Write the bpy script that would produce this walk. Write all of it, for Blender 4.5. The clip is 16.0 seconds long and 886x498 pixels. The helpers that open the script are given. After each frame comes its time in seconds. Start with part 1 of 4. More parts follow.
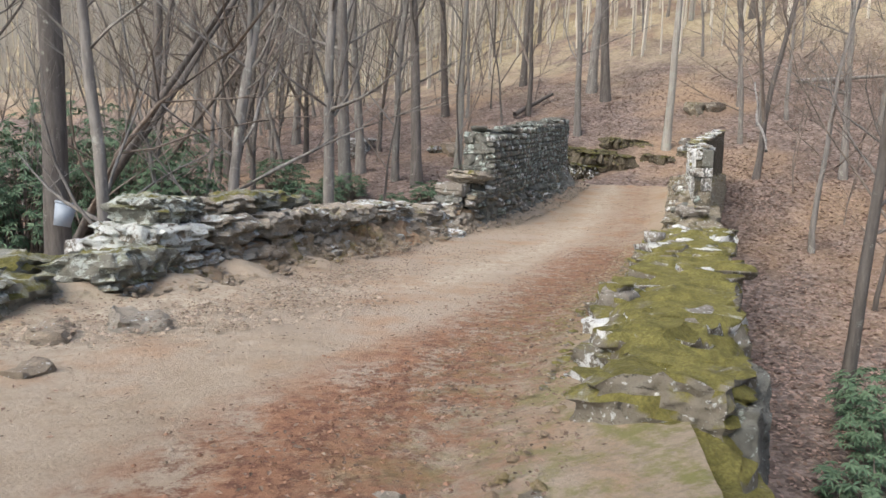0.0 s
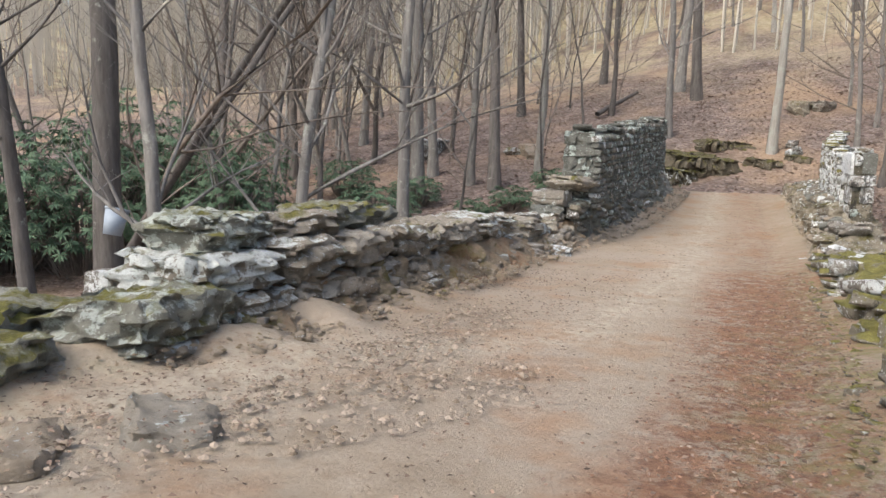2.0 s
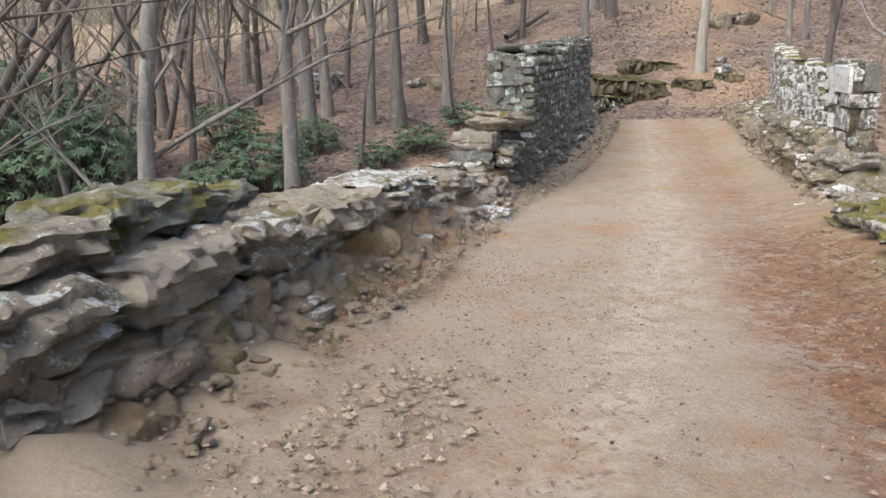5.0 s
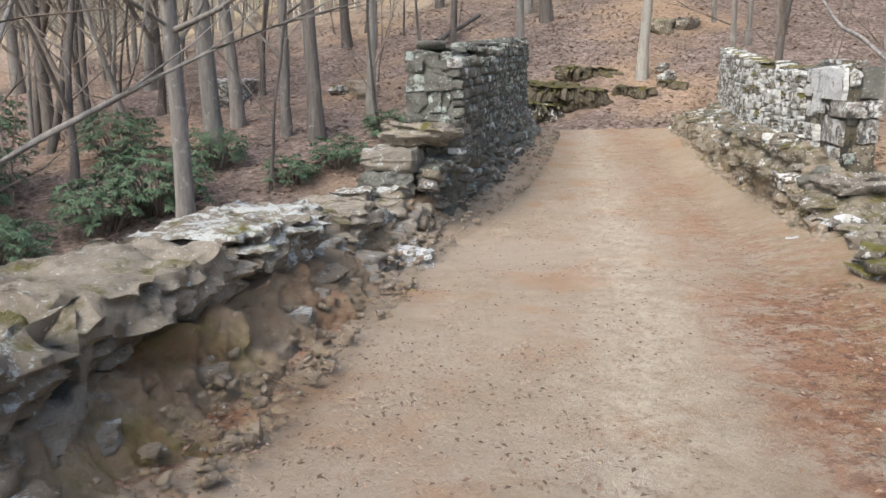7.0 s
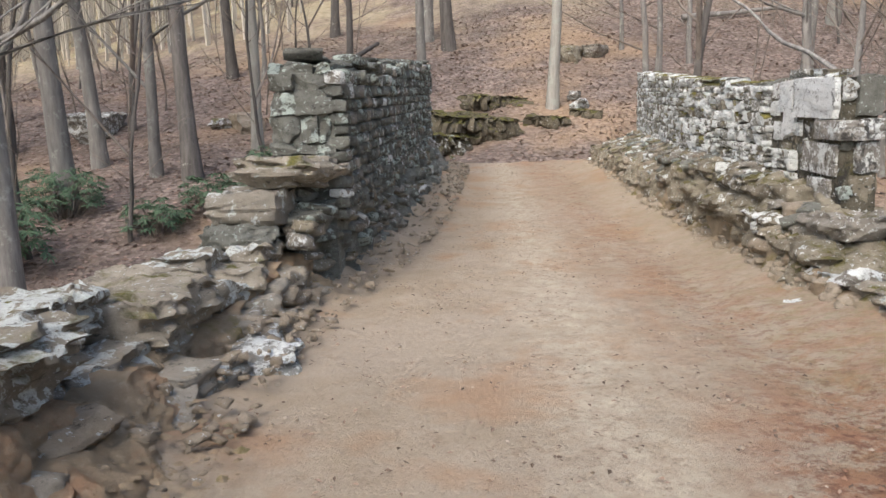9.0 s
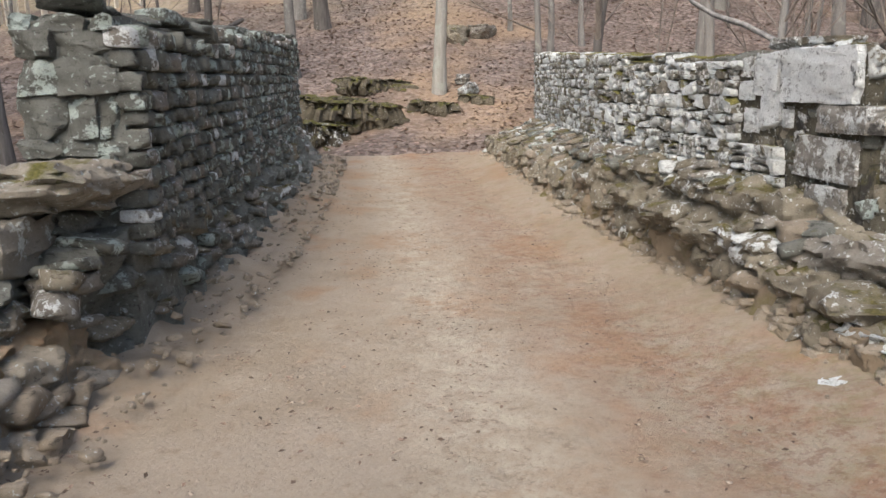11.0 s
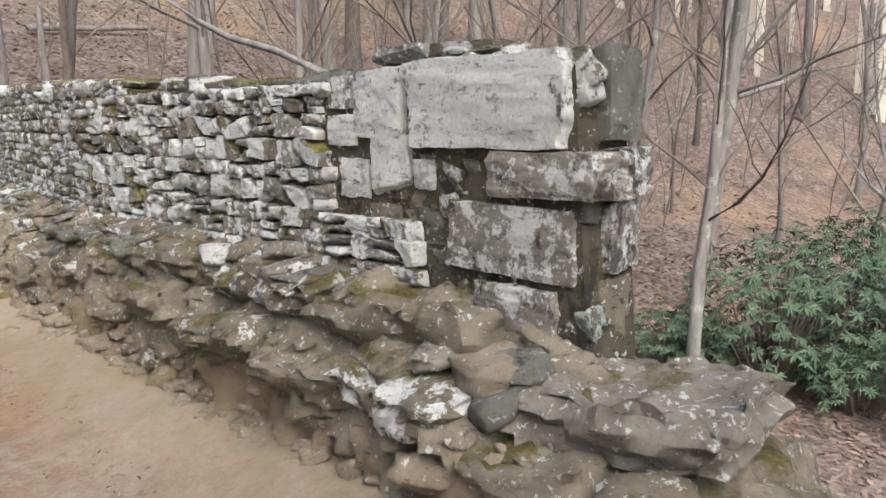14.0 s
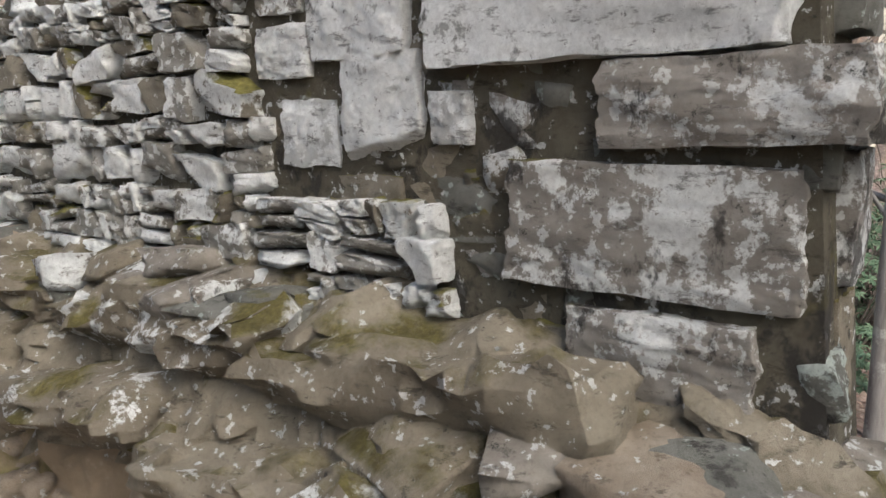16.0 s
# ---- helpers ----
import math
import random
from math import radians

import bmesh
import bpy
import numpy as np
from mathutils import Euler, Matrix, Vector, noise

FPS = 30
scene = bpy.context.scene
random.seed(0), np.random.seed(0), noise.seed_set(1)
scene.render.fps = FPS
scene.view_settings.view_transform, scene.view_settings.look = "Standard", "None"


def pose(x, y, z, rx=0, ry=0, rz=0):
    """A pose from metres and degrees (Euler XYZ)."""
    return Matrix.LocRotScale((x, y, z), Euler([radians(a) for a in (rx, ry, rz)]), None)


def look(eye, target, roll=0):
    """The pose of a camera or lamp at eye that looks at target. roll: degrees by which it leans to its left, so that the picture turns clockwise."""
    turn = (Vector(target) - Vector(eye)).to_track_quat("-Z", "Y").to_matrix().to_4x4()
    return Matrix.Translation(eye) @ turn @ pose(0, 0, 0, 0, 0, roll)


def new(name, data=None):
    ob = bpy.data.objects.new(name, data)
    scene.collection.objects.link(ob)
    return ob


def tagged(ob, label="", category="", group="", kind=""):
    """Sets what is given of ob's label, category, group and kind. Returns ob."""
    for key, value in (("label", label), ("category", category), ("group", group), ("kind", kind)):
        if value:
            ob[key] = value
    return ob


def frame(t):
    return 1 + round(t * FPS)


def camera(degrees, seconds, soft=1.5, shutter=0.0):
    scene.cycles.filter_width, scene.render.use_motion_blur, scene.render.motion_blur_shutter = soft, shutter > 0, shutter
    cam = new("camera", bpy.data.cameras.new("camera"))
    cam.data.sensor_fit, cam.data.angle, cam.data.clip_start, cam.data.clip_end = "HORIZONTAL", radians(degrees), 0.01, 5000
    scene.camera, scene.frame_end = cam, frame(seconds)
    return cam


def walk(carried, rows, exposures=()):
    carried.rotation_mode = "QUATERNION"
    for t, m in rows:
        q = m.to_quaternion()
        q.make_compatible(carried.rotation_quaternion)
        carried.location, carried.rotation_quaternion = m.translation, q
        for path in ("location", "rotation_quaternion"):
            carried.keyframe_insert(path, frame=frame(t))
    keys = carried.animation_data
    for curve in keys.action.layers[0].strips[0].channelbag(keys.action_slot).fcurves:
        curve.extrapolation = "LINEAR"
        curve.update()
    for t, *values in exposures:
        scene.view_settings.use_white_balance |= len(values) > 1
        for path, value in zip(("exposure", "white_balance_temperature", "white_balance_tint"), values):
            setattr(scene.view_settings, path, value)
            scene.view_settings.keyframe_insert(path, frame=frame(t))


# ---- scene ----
cam = camera(60.1, 16.0)
LEVEL = Matrix.Translation((6, 12, 0)) @ Matrix.Rotation(radians(-4.3), 4, (0.93, -0.37, 0)) @ Matrix.Translation((-6, -12, 0))
PATH = [
    (0, (1.015, 0.282, 1.238), (1.679, 2.159, 1.048), 1.8),
    (0.5, (0.973, 0.91, 1.235), (1.491, 2.836, 1.085), 1.8),
    (1, (0.95, 1.581, 1.232), (1.502, 3.496, 1.074), 1.7),
    (1.5, (0.999, 2.173, 1.248), (1.563, 4.082, 1.061), 1.9),
    (2, (1.066, 2.775, 1.288), (1.585, 4.697, 1.097), 2.3),
    (2.5, (1.111, 3.357, 1.332), (1.639, 5.268, 1.074), 1.4),
    (3, (1.216, 3.913, 1.305), (1.735, 5.823, 1.015), 0.9),
    (3.5, (1.384, 4.474, 1.315), (1.987, 6.355, 1.005), 0.1),
    (3.7, (1.46, 4.666, 1.357), (2.128, 6.524, 1.037), 0.2),
    (5.8, (2.495, 6.945, 1.428), (3.245, 8.765, 1.07), -0.4),
    (6, (2.595, 7.162, 1.438), (3.352, 8.981, 1.097), -0.3),
    (6.5, (2.903, 7.656, 1.438), (3.772, 9.425, 1.1), -1.0),
    (7, (3.313, 8.142, 1.434), (4.204, 9.901, 1.098), -0.6),
    (7.5, (3.681, 8.631, 1.405), (4.677, 10.34, 1.109), -0.3),
    (8, (4.038, 9.107, 1.384), (5.072, 10.788, 1.059), -0.6),
    (8.5, (4.376, 9.66, 1.371), (5.414, 11.342, 1.064), -0.8),
    (8.7, (4.506, 9.908, 1.377), (5.571, 11.581, 1.117), -1.3),
    (10.8, (6.098, 12.048, 1.44), (7.362, 13.573, 1.163), -2.1),
    (11, (6.256, 12.226, 1.468), (7.59, 13.687, 1.176), -1.7),
    (11.2, (6.248, 12.241, 1.498), (7.694, 13.587, 1.188), -0.3),
    (11.5, (6.628, 12.649, 1.5), (8.312, 13.689, 1.211), -1.9),
    (12, (6.985, 12.968, 1.53), (8.826, 13.681, 1.211), -3.4),
    (12.5, (7.395, 13.24, 1.557), (9.294, 13.808, 1.291), -4.1),
    (13, (7.795, 13.558, 1.572), (9.729, 14.016, 1.347), -4.9),
    (13.5, (8.201, 13.801, 1.576), (10.142, 14.227, 1.353), -4.7),
    (14, (8.638, 13.996, 1.575), (10.588, 14.378, 1.347), -3.6),
    (14.5, (9.094, 14.229, 1.62), (11.068, 14.48, 1.427), -3.3),
    (15, (9.509, 14.401, 1.594), (11.492, 14.587, 1.42), -3.7),
    (15.5, (9.846, 14.536, 1.517), (11.828, 14.677, 1.296), -3.8),
    (16, (10.083, 14.698, 1.454), (12.064, 14.773, 1.186), -4.7),
]
EXPOSURES = [(0, 0.95), (3, 0.98), (7, 1.08), (12, 0.94), (13, 1.02), (14.5, 1.1), (16, 1.1)]
walk(cam, [(t, LEVEL @ look(eye, target, roll)) for t, eye, target, roll in PATH], EXPOSURES)

# ---- light ----
SUN_EL, SUN_AZ = radians(48), radians(244)
world = bpy.data.worlds.new("world")
scene.world = world
world.use_nodes = True
wt = world.node_tree
sky = wt.nodes.new("ShaderNodeTexSky")
sky.sky_type, sky.sun_disc = "NISHITA", False
sky.sun_elevation, sky.sun_rotation = SUN_EL, SUN_AZ
sky.air_density, sky.dust_density, sky.ozone_density = 1.0, 4.0, 1.0
wt.links.new(sky.outputs[0], wt.nodes["Background"].inputs[0])
wt.nodes["Background"].inputs[1].default_value = 0.15
sun_data = bpy.data.lights.new("sun", "SUN")
sun_data.energy, sun_data.angle, sun_data.color = 0.95, radians(45), (1.0, 0.975, 0.94)
sun = new("sun", sun_data)
sun_dir = Vector((math.sin(SUN_AZ) * math.cos(SUN_EL), math.cos(SUN_AZ) * math.cos(SUN_EL), math.sin(SUN_EL)))
sun.matrix_world = look(sun_dir * 60, (0, 0, 0))


# ---- frame of the bridge: s along it, n across it to the right, z above its deck ----
def at(s, n, z=0.0):
    return LEVEL @ Vector((s * 0.58 + n * 0.815, s * 0.815 - n * 0.58, z))


def turned(s, n, z, yaw=0.0, pitch=0.0, roll=0.0, scale=(1, 1, 1)):
    """A pose on the bridge: x of the thing runs along s, y across to the left."""
    return LEVEL @ Matrix.Translation((s * 0.58 + n * 0.815, s * 0.815 - n * 0.58, z)) @ pose(0, 0, 0, roll, pitch, 54.56 + yaw) @ Matrix.Diagonal((*scale, 1))


def rough(v, size, seed=0.0):
    return noise.noise(Vector((v[0] / size + seed, v[1] / size - seed, v[2] / size + 2 * seed)))


# ---- materials ----
def base_material(name, roughness=0.9):
    m = bpy.data.materials.new(name)
    m.use_nodes = True
    nt = m.node_tree
    b = nt.nodes["Principled BSDF"]
    b.inputs["Roughness"].default_value = roughness
    b.inputs["Specular IOR Level"].default_value = 0.25
    return m, nt, b


def noise_node(nt, scale, detail=6, rough_=0.6, stretch=None, source="Position"):
    g = nt.nodes.new("ShaderNodeNewGeometry")
    out = g.outputs["Position"]
    if source == "Object":
        out = nt.nodes.new("ShaderNodeTexCoord").outputs["Object"]
    if stretch:
        mp = nt.nodes.new("ShaderNodeMapping")
        mp.inputs["Scale"].default_value = stretch
        nt.links.new(out, mp.inputs[0])
        out = mp.outputs[0]
    n = nt.nodes.new("ShaderNodeTexNoise")
    n.inputs["Scale"].default_value, n.inputs["Detail"].default_value, n.inputs["Roughness"].default_value = scale, detail, rough_
    nt.links.new(out, n.inputs["Vector"])
    return n.outputs["Fac"]


def ramp(nt, fac, low, high):
    r = nt.nodes.new("ShaderNodeMapRange")
    r.inputs["From Min"].default_value, r.inputs["From Max"].default_value = low, high
    nt.links.new(fac, r.inputs["Value"])
    return r.outputs[0]


def mixed(nt, fac, a, b):
    x = nt.nodes.new("ShaderNodeMix")
    x.data_type = "RGBA"
    for value, sock in ((fac, x.inputs["Factor"]), (a, x.inputs["A"]), (b, x.inputs["B"])):
        if isinstance(value, bpy.types.NodeSocket):
            nt.links.new(value, sock)
        elif isinstance(value, (int, float)):
            sock.default_value = value
        else:
            sock.default_value = (*value, 1)
    return x.outputs["Result"]


def maths(nt, op, a, b):
    x = nt.nodes.new("ShaderNodeMath")
    x.operation = op
    for value, sock in ((a, x.inputs[0]), (b, x.inputs[1])):
        if isinstance(value, bpy.types.NodeSocket):
            nt.links.new(value, sock)
        else:
            sock.default_value = value
    return x.outputs[0]


def bumped(nt, b, heights):
    last = None
    for fac, strength, distance in heights:
        n = nt.nodes.new("ShaderNodeBump")
        n.inputs["Strength"].default_value, n.inputs["Distance"].default_value = strength, distance
        nt.links.new(fac, n.inputs["Height"])
        if last:
            nt.links.new(last, n.inputs["Normal"])
        last = n.outputs[0]
    nt.links.new(last, b.inputs["Normal"])


def stone_material(name, dark, light, lichen, black, moss, mosscol=(0.115, 0.105, 0.022), pale=(0.76, 0.79, 0.77), crown=0.0, vary=0.3):
    """Weathered stone. lichen, black, moss: how much of it each covers, 0 to 1. crown: how far the lichen keeps to its upper faces."""
    m, nt, b = base_material(name, 0.92)
    big, mid, fine = noise_node(nt, 1.7, 4), noise_node(nt, 8, 7, 0.65), noise_node(nt, 55, 6, 0.7)
    col = mixed(nt, ramp(nt, mid, 0.3, 0.7), dark, light)
    info = nt.nodes.new("ShaderNodeObjectInfo")
    col = mixed(nt, maths(nt, "MULTIPLY", info.outputs["Random"], 0.45), col, tuple(0.45 * c for c in dark))
    spots = noise_node(nt, 6.3, 9, 0.72)
    spots = maths(nt, "ADD", spots, maths(nt, "MULTIPLY", maths(nt, "SUBTRACT", info.outputs["Random"], 0.5), vary))
    if crown:
        facing = nt.nodes.new("ShaderNodeSeparateXYZ")
        nt.links.new(nt.nodes.new("ShaderNodeNewGeometry").outputs["Normal"], facing.inputs[0])
        spots = maths(nt, "ADD", spots, maths(nt, "MULTIPLY", ramp(nt, facing.outputs[2], 0.2, 0.9), 0.075 * crown))
    edge = 0.72 - 0.32 * lichen
    white = mixed(nt, ramp(nt, fine, 0.3, 0.7), tuple(0.72 * c for c in pale), pale)
    col = mixed(nt, ramp(nt, spots, edge, edge + 0.035), col, white)
    flecks = noise_node(nt, 27, 5, 0.6)
    col = mixed(nt, maths(nt, "MULTIPLY", ramp(nt, flecks, 0.66 - 0.14 * lichen, 0.69 - 0.14 * lichen), 0.75), col, white)
    cracks = noise_node(nt, 15, 9, 0.75, (0.7, 0.7, 2.2))
    col = mixed(nt, maths(nt, "MULTIPLY", ramp(nt, cracks, 0.44, 0.36), 0.75), col, tuple(0.3 * c for c in dark))
    soot = noise_node(nt, 4.1, 8, 0.7, (1.3, 1.3, 0.8))
    edge = 0.74 - 0.34 * black
    col = mixed(nt, maths(nt, "MULTIPLY", ramp(nt, soot, edge, edge + 0.05), 0.88), col, (0.035, 0.033, 0.03))
    grain = noise_node(nt, 75, 7, 0.8)
    col = mixed(nt, maths(nt, "MULTIPLY", ramp(nt, grain, 0.5, 0.64), 0.4 - 0.22 * min(1, lichen)), col, tuple(0.5 * c for c in dark))
    crust = noise_node(nt, 19, 9, 0.8)
    col = mixed(nt, maths(nt, "MULTIPLY", ramp(nt, crust, 0.64 - 0.08 * black, 0.67 - 0.08 * black), 0.8), col, (0.05, 0.05, 0.042))
    if moss:
        g = nt.nodes.new("ShaderNodeNewGeometry")
        sep = nt.nodes.new("ShaderNodeSeparateXYZ")
        nt.links.new(g.outputs["Normal"], sep.inputs[0])
        up = maths(nt, "MULTIPLY", ramp(nt, sep.outputs[2], -0.3, 0.8), 0.5)
        patch = maths(nt, "ADD", up, noise_node(nt, 3.1, 8, 0.65))
        edge = 1.25 - 0.6 * moss
        col = mixed(nt, ramp(nt, patch, edge, edge + 0.12), col, mixed(nt, maths(nt, "MULTIPLY", ramp(nt, fine, 0.25, 0.7), ramp(nt, mid, 0.25, 0.6)), tuple(0.42 * c for c in mosscol), tuple(1.75 * c for c in mosscol)))
    nt.links.new(col, b.inputs["Base Color"])
    bumped(nt, b, ((mid, 0.9, 0.035), (noise_node(nt, 6, 9, 0.75, (1, 1, 2)), 0.6, 0.025), (cracks, 1.0, 0.03), (crust, 0.9, 0.014), (grain, 0.9, 0.006)))
    return m


STONE = stone_material("grey stone", (0.19, 0.17, 0.14), (0.36, 0.335, 0.29), 0.5, 0.22, 0.25)
STONE_DARK = stone_material("dark lichen stone", (0.13, 0.13, 0.11), (0.26, 0.265, 0.235), 0.34, 0.36, 0.3, (0.115, 0.105, 0.022), (0.48, 0.55, 0.5))
STONE_WHITE = stone_material("white lichen stone", (0.19, 0.175, 0.145), (0.4, 0.4, 0.37), 0.9, 0.34, 0.34, (0.12, 0.105, 0.03), (0.86, 0.89, 0.87), vary=0.7)
STONE_PALE = stone_material("pale block stone", (0.36, 0.37, 0.355), (0.66, 0.69, 0.68), 0.88, 0.46, 0.12, pale=(0.84, 0.87, 0.86), vary=0.1)
STONE_BLOCK = stone_material("blotched block stone", (0.25, 0.23, 0.2), (0.44, 0.42, 0.38), 0.6, 0.56, 0.42, vary=0.1)
STONE_BROWN = stone_material("brown ledge stone", (0.19, 0.165, 0.12), (0.34, 0.305, 0.235), 0.38, 0.26, 0.48, (0.115, 0.1, 0.035))
STONE_MOSS = stone_material("mossy stone", (0.17, 0.15, 0.11), (0.31, 0.29, 0.24), 0.5, 0.34, 0.71, (0.185, 0.17, 0.052))
STONE_CORE = stone_material("mossy dark mortar", (0.075, 0.067, 0.048), (0.17, 0.155, 0.115), 0.45, 0.6, 0.8, (0.12, 0.108, 0.03))
# olive-brown stone of the outcrops, their shadows mixed into a darker base colour
STONE_LEDGE = stone_material("ledge stone with shade in its colour", (0.1, 0.085, 0.06), (0.2, 0.175, 0.125), 0.15, 0.4, 0.6, (0.1, 0.095, 0.025))
STONE_CAP = stone_material("pale cap stone", (0.2, 0.195, 0.175), (0.4, 0.4, 0.37), 0.78, 0.24, 0.15)
STONE_EARTH = stone_material("earthy stone", (0.27, 0.22, 0.16), (0.44, 0.38, 0.3), 0.25, 0.05, 0.1)
STONE_SHELF = stone_material("weathered shelf rock", (0.24, 0.21, 0.165), (0.41, 0.37, 0.3), 0.36, 0.22, 0.36, (0.13, 0.12, 0.035), (0.66, 0.7, 0.67), 1.0)
STONE_GREEN = stone_material("grey-green bedded rock", (0.21, 0.205, 0.165), (0.38, 0.385, 0.33), 0.24, 0.22, 0.5, (0.15, 0.14, 0.04), (0.55, 0.6, 0.54), 0.8)
STONE_BARE = stone_material("bare grey-brown stone", (0.3, 0.27, 0.22), (0.43, 0.395, 0.335), 0.12, 0.12, 0.1, (0.115, 0.105, 0.022), (0.6, 0.63, 0.6), 0.8)


def road_material():
    m, nt, b = base_material("trodden dirt", 0.95)
    big, mid, fine = noise_node(nt, 0.5, 5), noise_node(nt, 2.2, 8, 0.65), noise_node(nt, 38, 8, 0.75)
    col = mixed(nt, ramp(nt, mid, 0.3, 0.7), (0.3, 0.24, 0.17), (0.385, 0.325, 0.25))
    col = mixed(nt, ramp(nt, big, 0.45, 0.62), col, (0.37, 0.31, 0.24))
    col = mixed(nt, maths(nt, "MULTIPLY", ramp(nt, noise_node(nt, 0.9, 7, 0.6), 0.52, 0.64), 0.75), col, (0.34, 0.215, 0.13))
    col = mixed(nt, maths(nt, "MULTIPLY", ramp(nt, fine, 0.45, 0.7), 0.3), col, (0.24, 0.18, 0.12))
    crumbs = noise_node(nt, 120, 4, 0.6)
    col = mixed(nt, maths(nt, "MULTIPLY", ramp(nt, crumbs, 0.64, 0.7), 0.4), col, (0.52, 0.45, 0.36))
    col = mixed(nt, maths(nt, "MULTIPLY", ramp(nt, crumbs, 0.38, 0.32), 0.45), col, (0.16, 0.11, 0.075))
    scuff = noise_node(nt, 7, 9, 0.75)
    col = mixed(nt, maths(nt, "MULTIPLY", ramp(nt, scuff, 0.56, 0.66), 0.5), col, (0.23, 0.165, 0.11))
    a = nt.nodes.new("ShaderNodeAttribute")
    a.attribute_name = "red"
    red = maths(nt, "MULTIPLY", a.outputs["Fac"], ramp(nt, noise_node(nt, 3.5, 9, 0.75), 0.42, 0.56))
    col = mixed(nt, red, col, (0.27, 0.145, 0.085))
    clods = maths(nt, "MULTIPLY", a.outputs["Fac"], ramp(nt, noise_node(nt, 11, 9, 0.8), 0.5, 0.58))
    col = mixed(nt, maths(nt, "MULTIPLY", clods, 0.85), col, (0.155, 0.078, 0.05))
    a = nt.nodes.new("ShaderNodeAttribute")
    a.attribute_name = "pale"
    pale = maths(nt, "MULTIPLY", a.outputs["Fac"], ramp(nt, noise_node(nt, 5, 9, 0.75), 0.38, 0.6))
    col = mixed(nt, pale, col, (0.46, 0.405, 0.315))
    brown = maths(nt, "MULTIPLY", a.outputs["Fac"], ramp(nt, noise_node(nt, 14, 9, 0.8), 0.54, 0.6))
    col = mixed(nt, maths(nt, "MULTIPLY", brown, 0.7), col, (0.17, 0.125, 0.09))
    a = nt.nodes.new("ShaderNodeAttribute")
    a.attribute_name = "moss"
    col = mixed(nt, maths(nt, "MULTIPLY", a.outputs["Fac"], ramp(nt, noise_node(nt, 13, 9, 0.8), 0.46, 0.6)), col, (0.25, 0.21, 0.15))
    green = maths(nt, "MULTIPLY", a.outputs["Fac"], ramp(nt, noise_node(nt, 5, 9, 0.75), 0.47, 0.6))
    col = mixed(nt, maths(nt, "MULTIPLY", green, 0.85), col, (0.19, 0.185, 0.07))
    nt.links.new(col, b.inputs["Base Color"])
    bumped(nt, b, ((mid, 0.4, 0.06), (noise_node(nt, 9, 9, 0.75), 0.9, 0.03), (fine, 1.0, 0.01)))
    return m


def litter_material():
    m, nt, b = base_material("leaf litter", 0.95)
    cell = nt.nodes.new("ShaderNodeTexVoronoi")
    cell.inputs["Scale"].default_value = 9
    g = nt.nodes.new("ShaderNodeNewGeometry")
    nt.links.new(g.outputs["Position"], cell.inputs["Vector"])
    sep = nt.nodes.new("ShaderNodeSeparateColor")
    nt.links.new(cell.outputs["Color"], sep.inputs[0])
    mid = noise_node(nt, 1.1, 8, 0.7)
    col = mixed(nt, sep.outputs[0], (0.125, 0.095, 0.08), (0.34, 0.275, 0.235))
    col = mixed(nt, maths(nt, "MULTIPLY", ramp(nt, mid, 0.4, 0.62), 0.6), col, (0.10, 0.072, 0.055))
    col = mixed(nt, maths(nt, "MULTIPLY", ramp(nt, noise_node(nt, 0.16, 4), 0.5, 0.65), 0.6), col, (0.38, 0.27, 0.17))
    up = nt.nodes.new("ShaderNodeSeparateXYZ")
    nt.links.new(g.outputs["Position"], up.inputs[0])
    along = maths(nt, "ADD", maths(nt, "MULTIPLY", up.outputs[0], 0.58), maths(nt, "MULTIPLY", up.outputs[1], 0.815))
    # far slope turns tan: dry grass, with the sun on it painted in
    sunlit_grass = maths(nt, "MULTIPLY", ramp(nt, along, 42, 62), ramp(nt, noise_node(nt, 0.22, 6, 0.65), 0.4, 0.56))
    col = mixed(nt, sunlit_grass, col, mixed(nt, ramp(nt, noise_node(nt, 3, 6, 0.7), 0.35, 0.65), (0.34, 0.3, 0.17), (0.6, 0.52, 0.36)))
    nt.links.new(col, b.inputs["Base Color"])
    bumped(nt, b, ((mid, 0.6, 0.2), (cell.outputs["Distance"], 0.8, 0.05), (noise_node(nt, 22, 6, 0.7), 0.7, 0.03)))
    return m


def bark_material(name, a, b_, lichen):
    m, nt, b = base_material(name, 0.95)
    mid = noise_node(nt, 9, 7, 0.7, (1, 1, 0.16))
    col = mixed(nt, ramp(nt, mid, 0.35, 0.65), a, b_)
    if lichen:
        col = mixed(nt, ramp(nt, noise_node(nt, 3.4, 8, 0.7), 0.66 - 0.2 * lichen, 0.74 - 0.2 * lichen), col, (0.42, 0.43, 0.38))
    info = nt.nodes.new("ShaderNodeObjectInfo")
    col = mixed(nt, maths(nt, "MULTIPLY", info.outputs["Random"], 0.5), col, tuple(0.5 * c for c in a))
    nt.links.new(col, b.inputs["Base Color"])
    bumped(nt, b, ((mid, 0.9, 0.03), (noise_node(nt, 30, 5, 0.7), 0.5, 0.01)))
    return m


def plain_material(name, low, high, scale, roughness=0.8):
    m, nt, b = base_material(name, roughness)
    nt.links.new(mixed(nt, ramp(nt, noise_node(nt, scale, 6, 0.65), 0.3, 0.7), low, high), b.inputs["Base Color"])
    return m


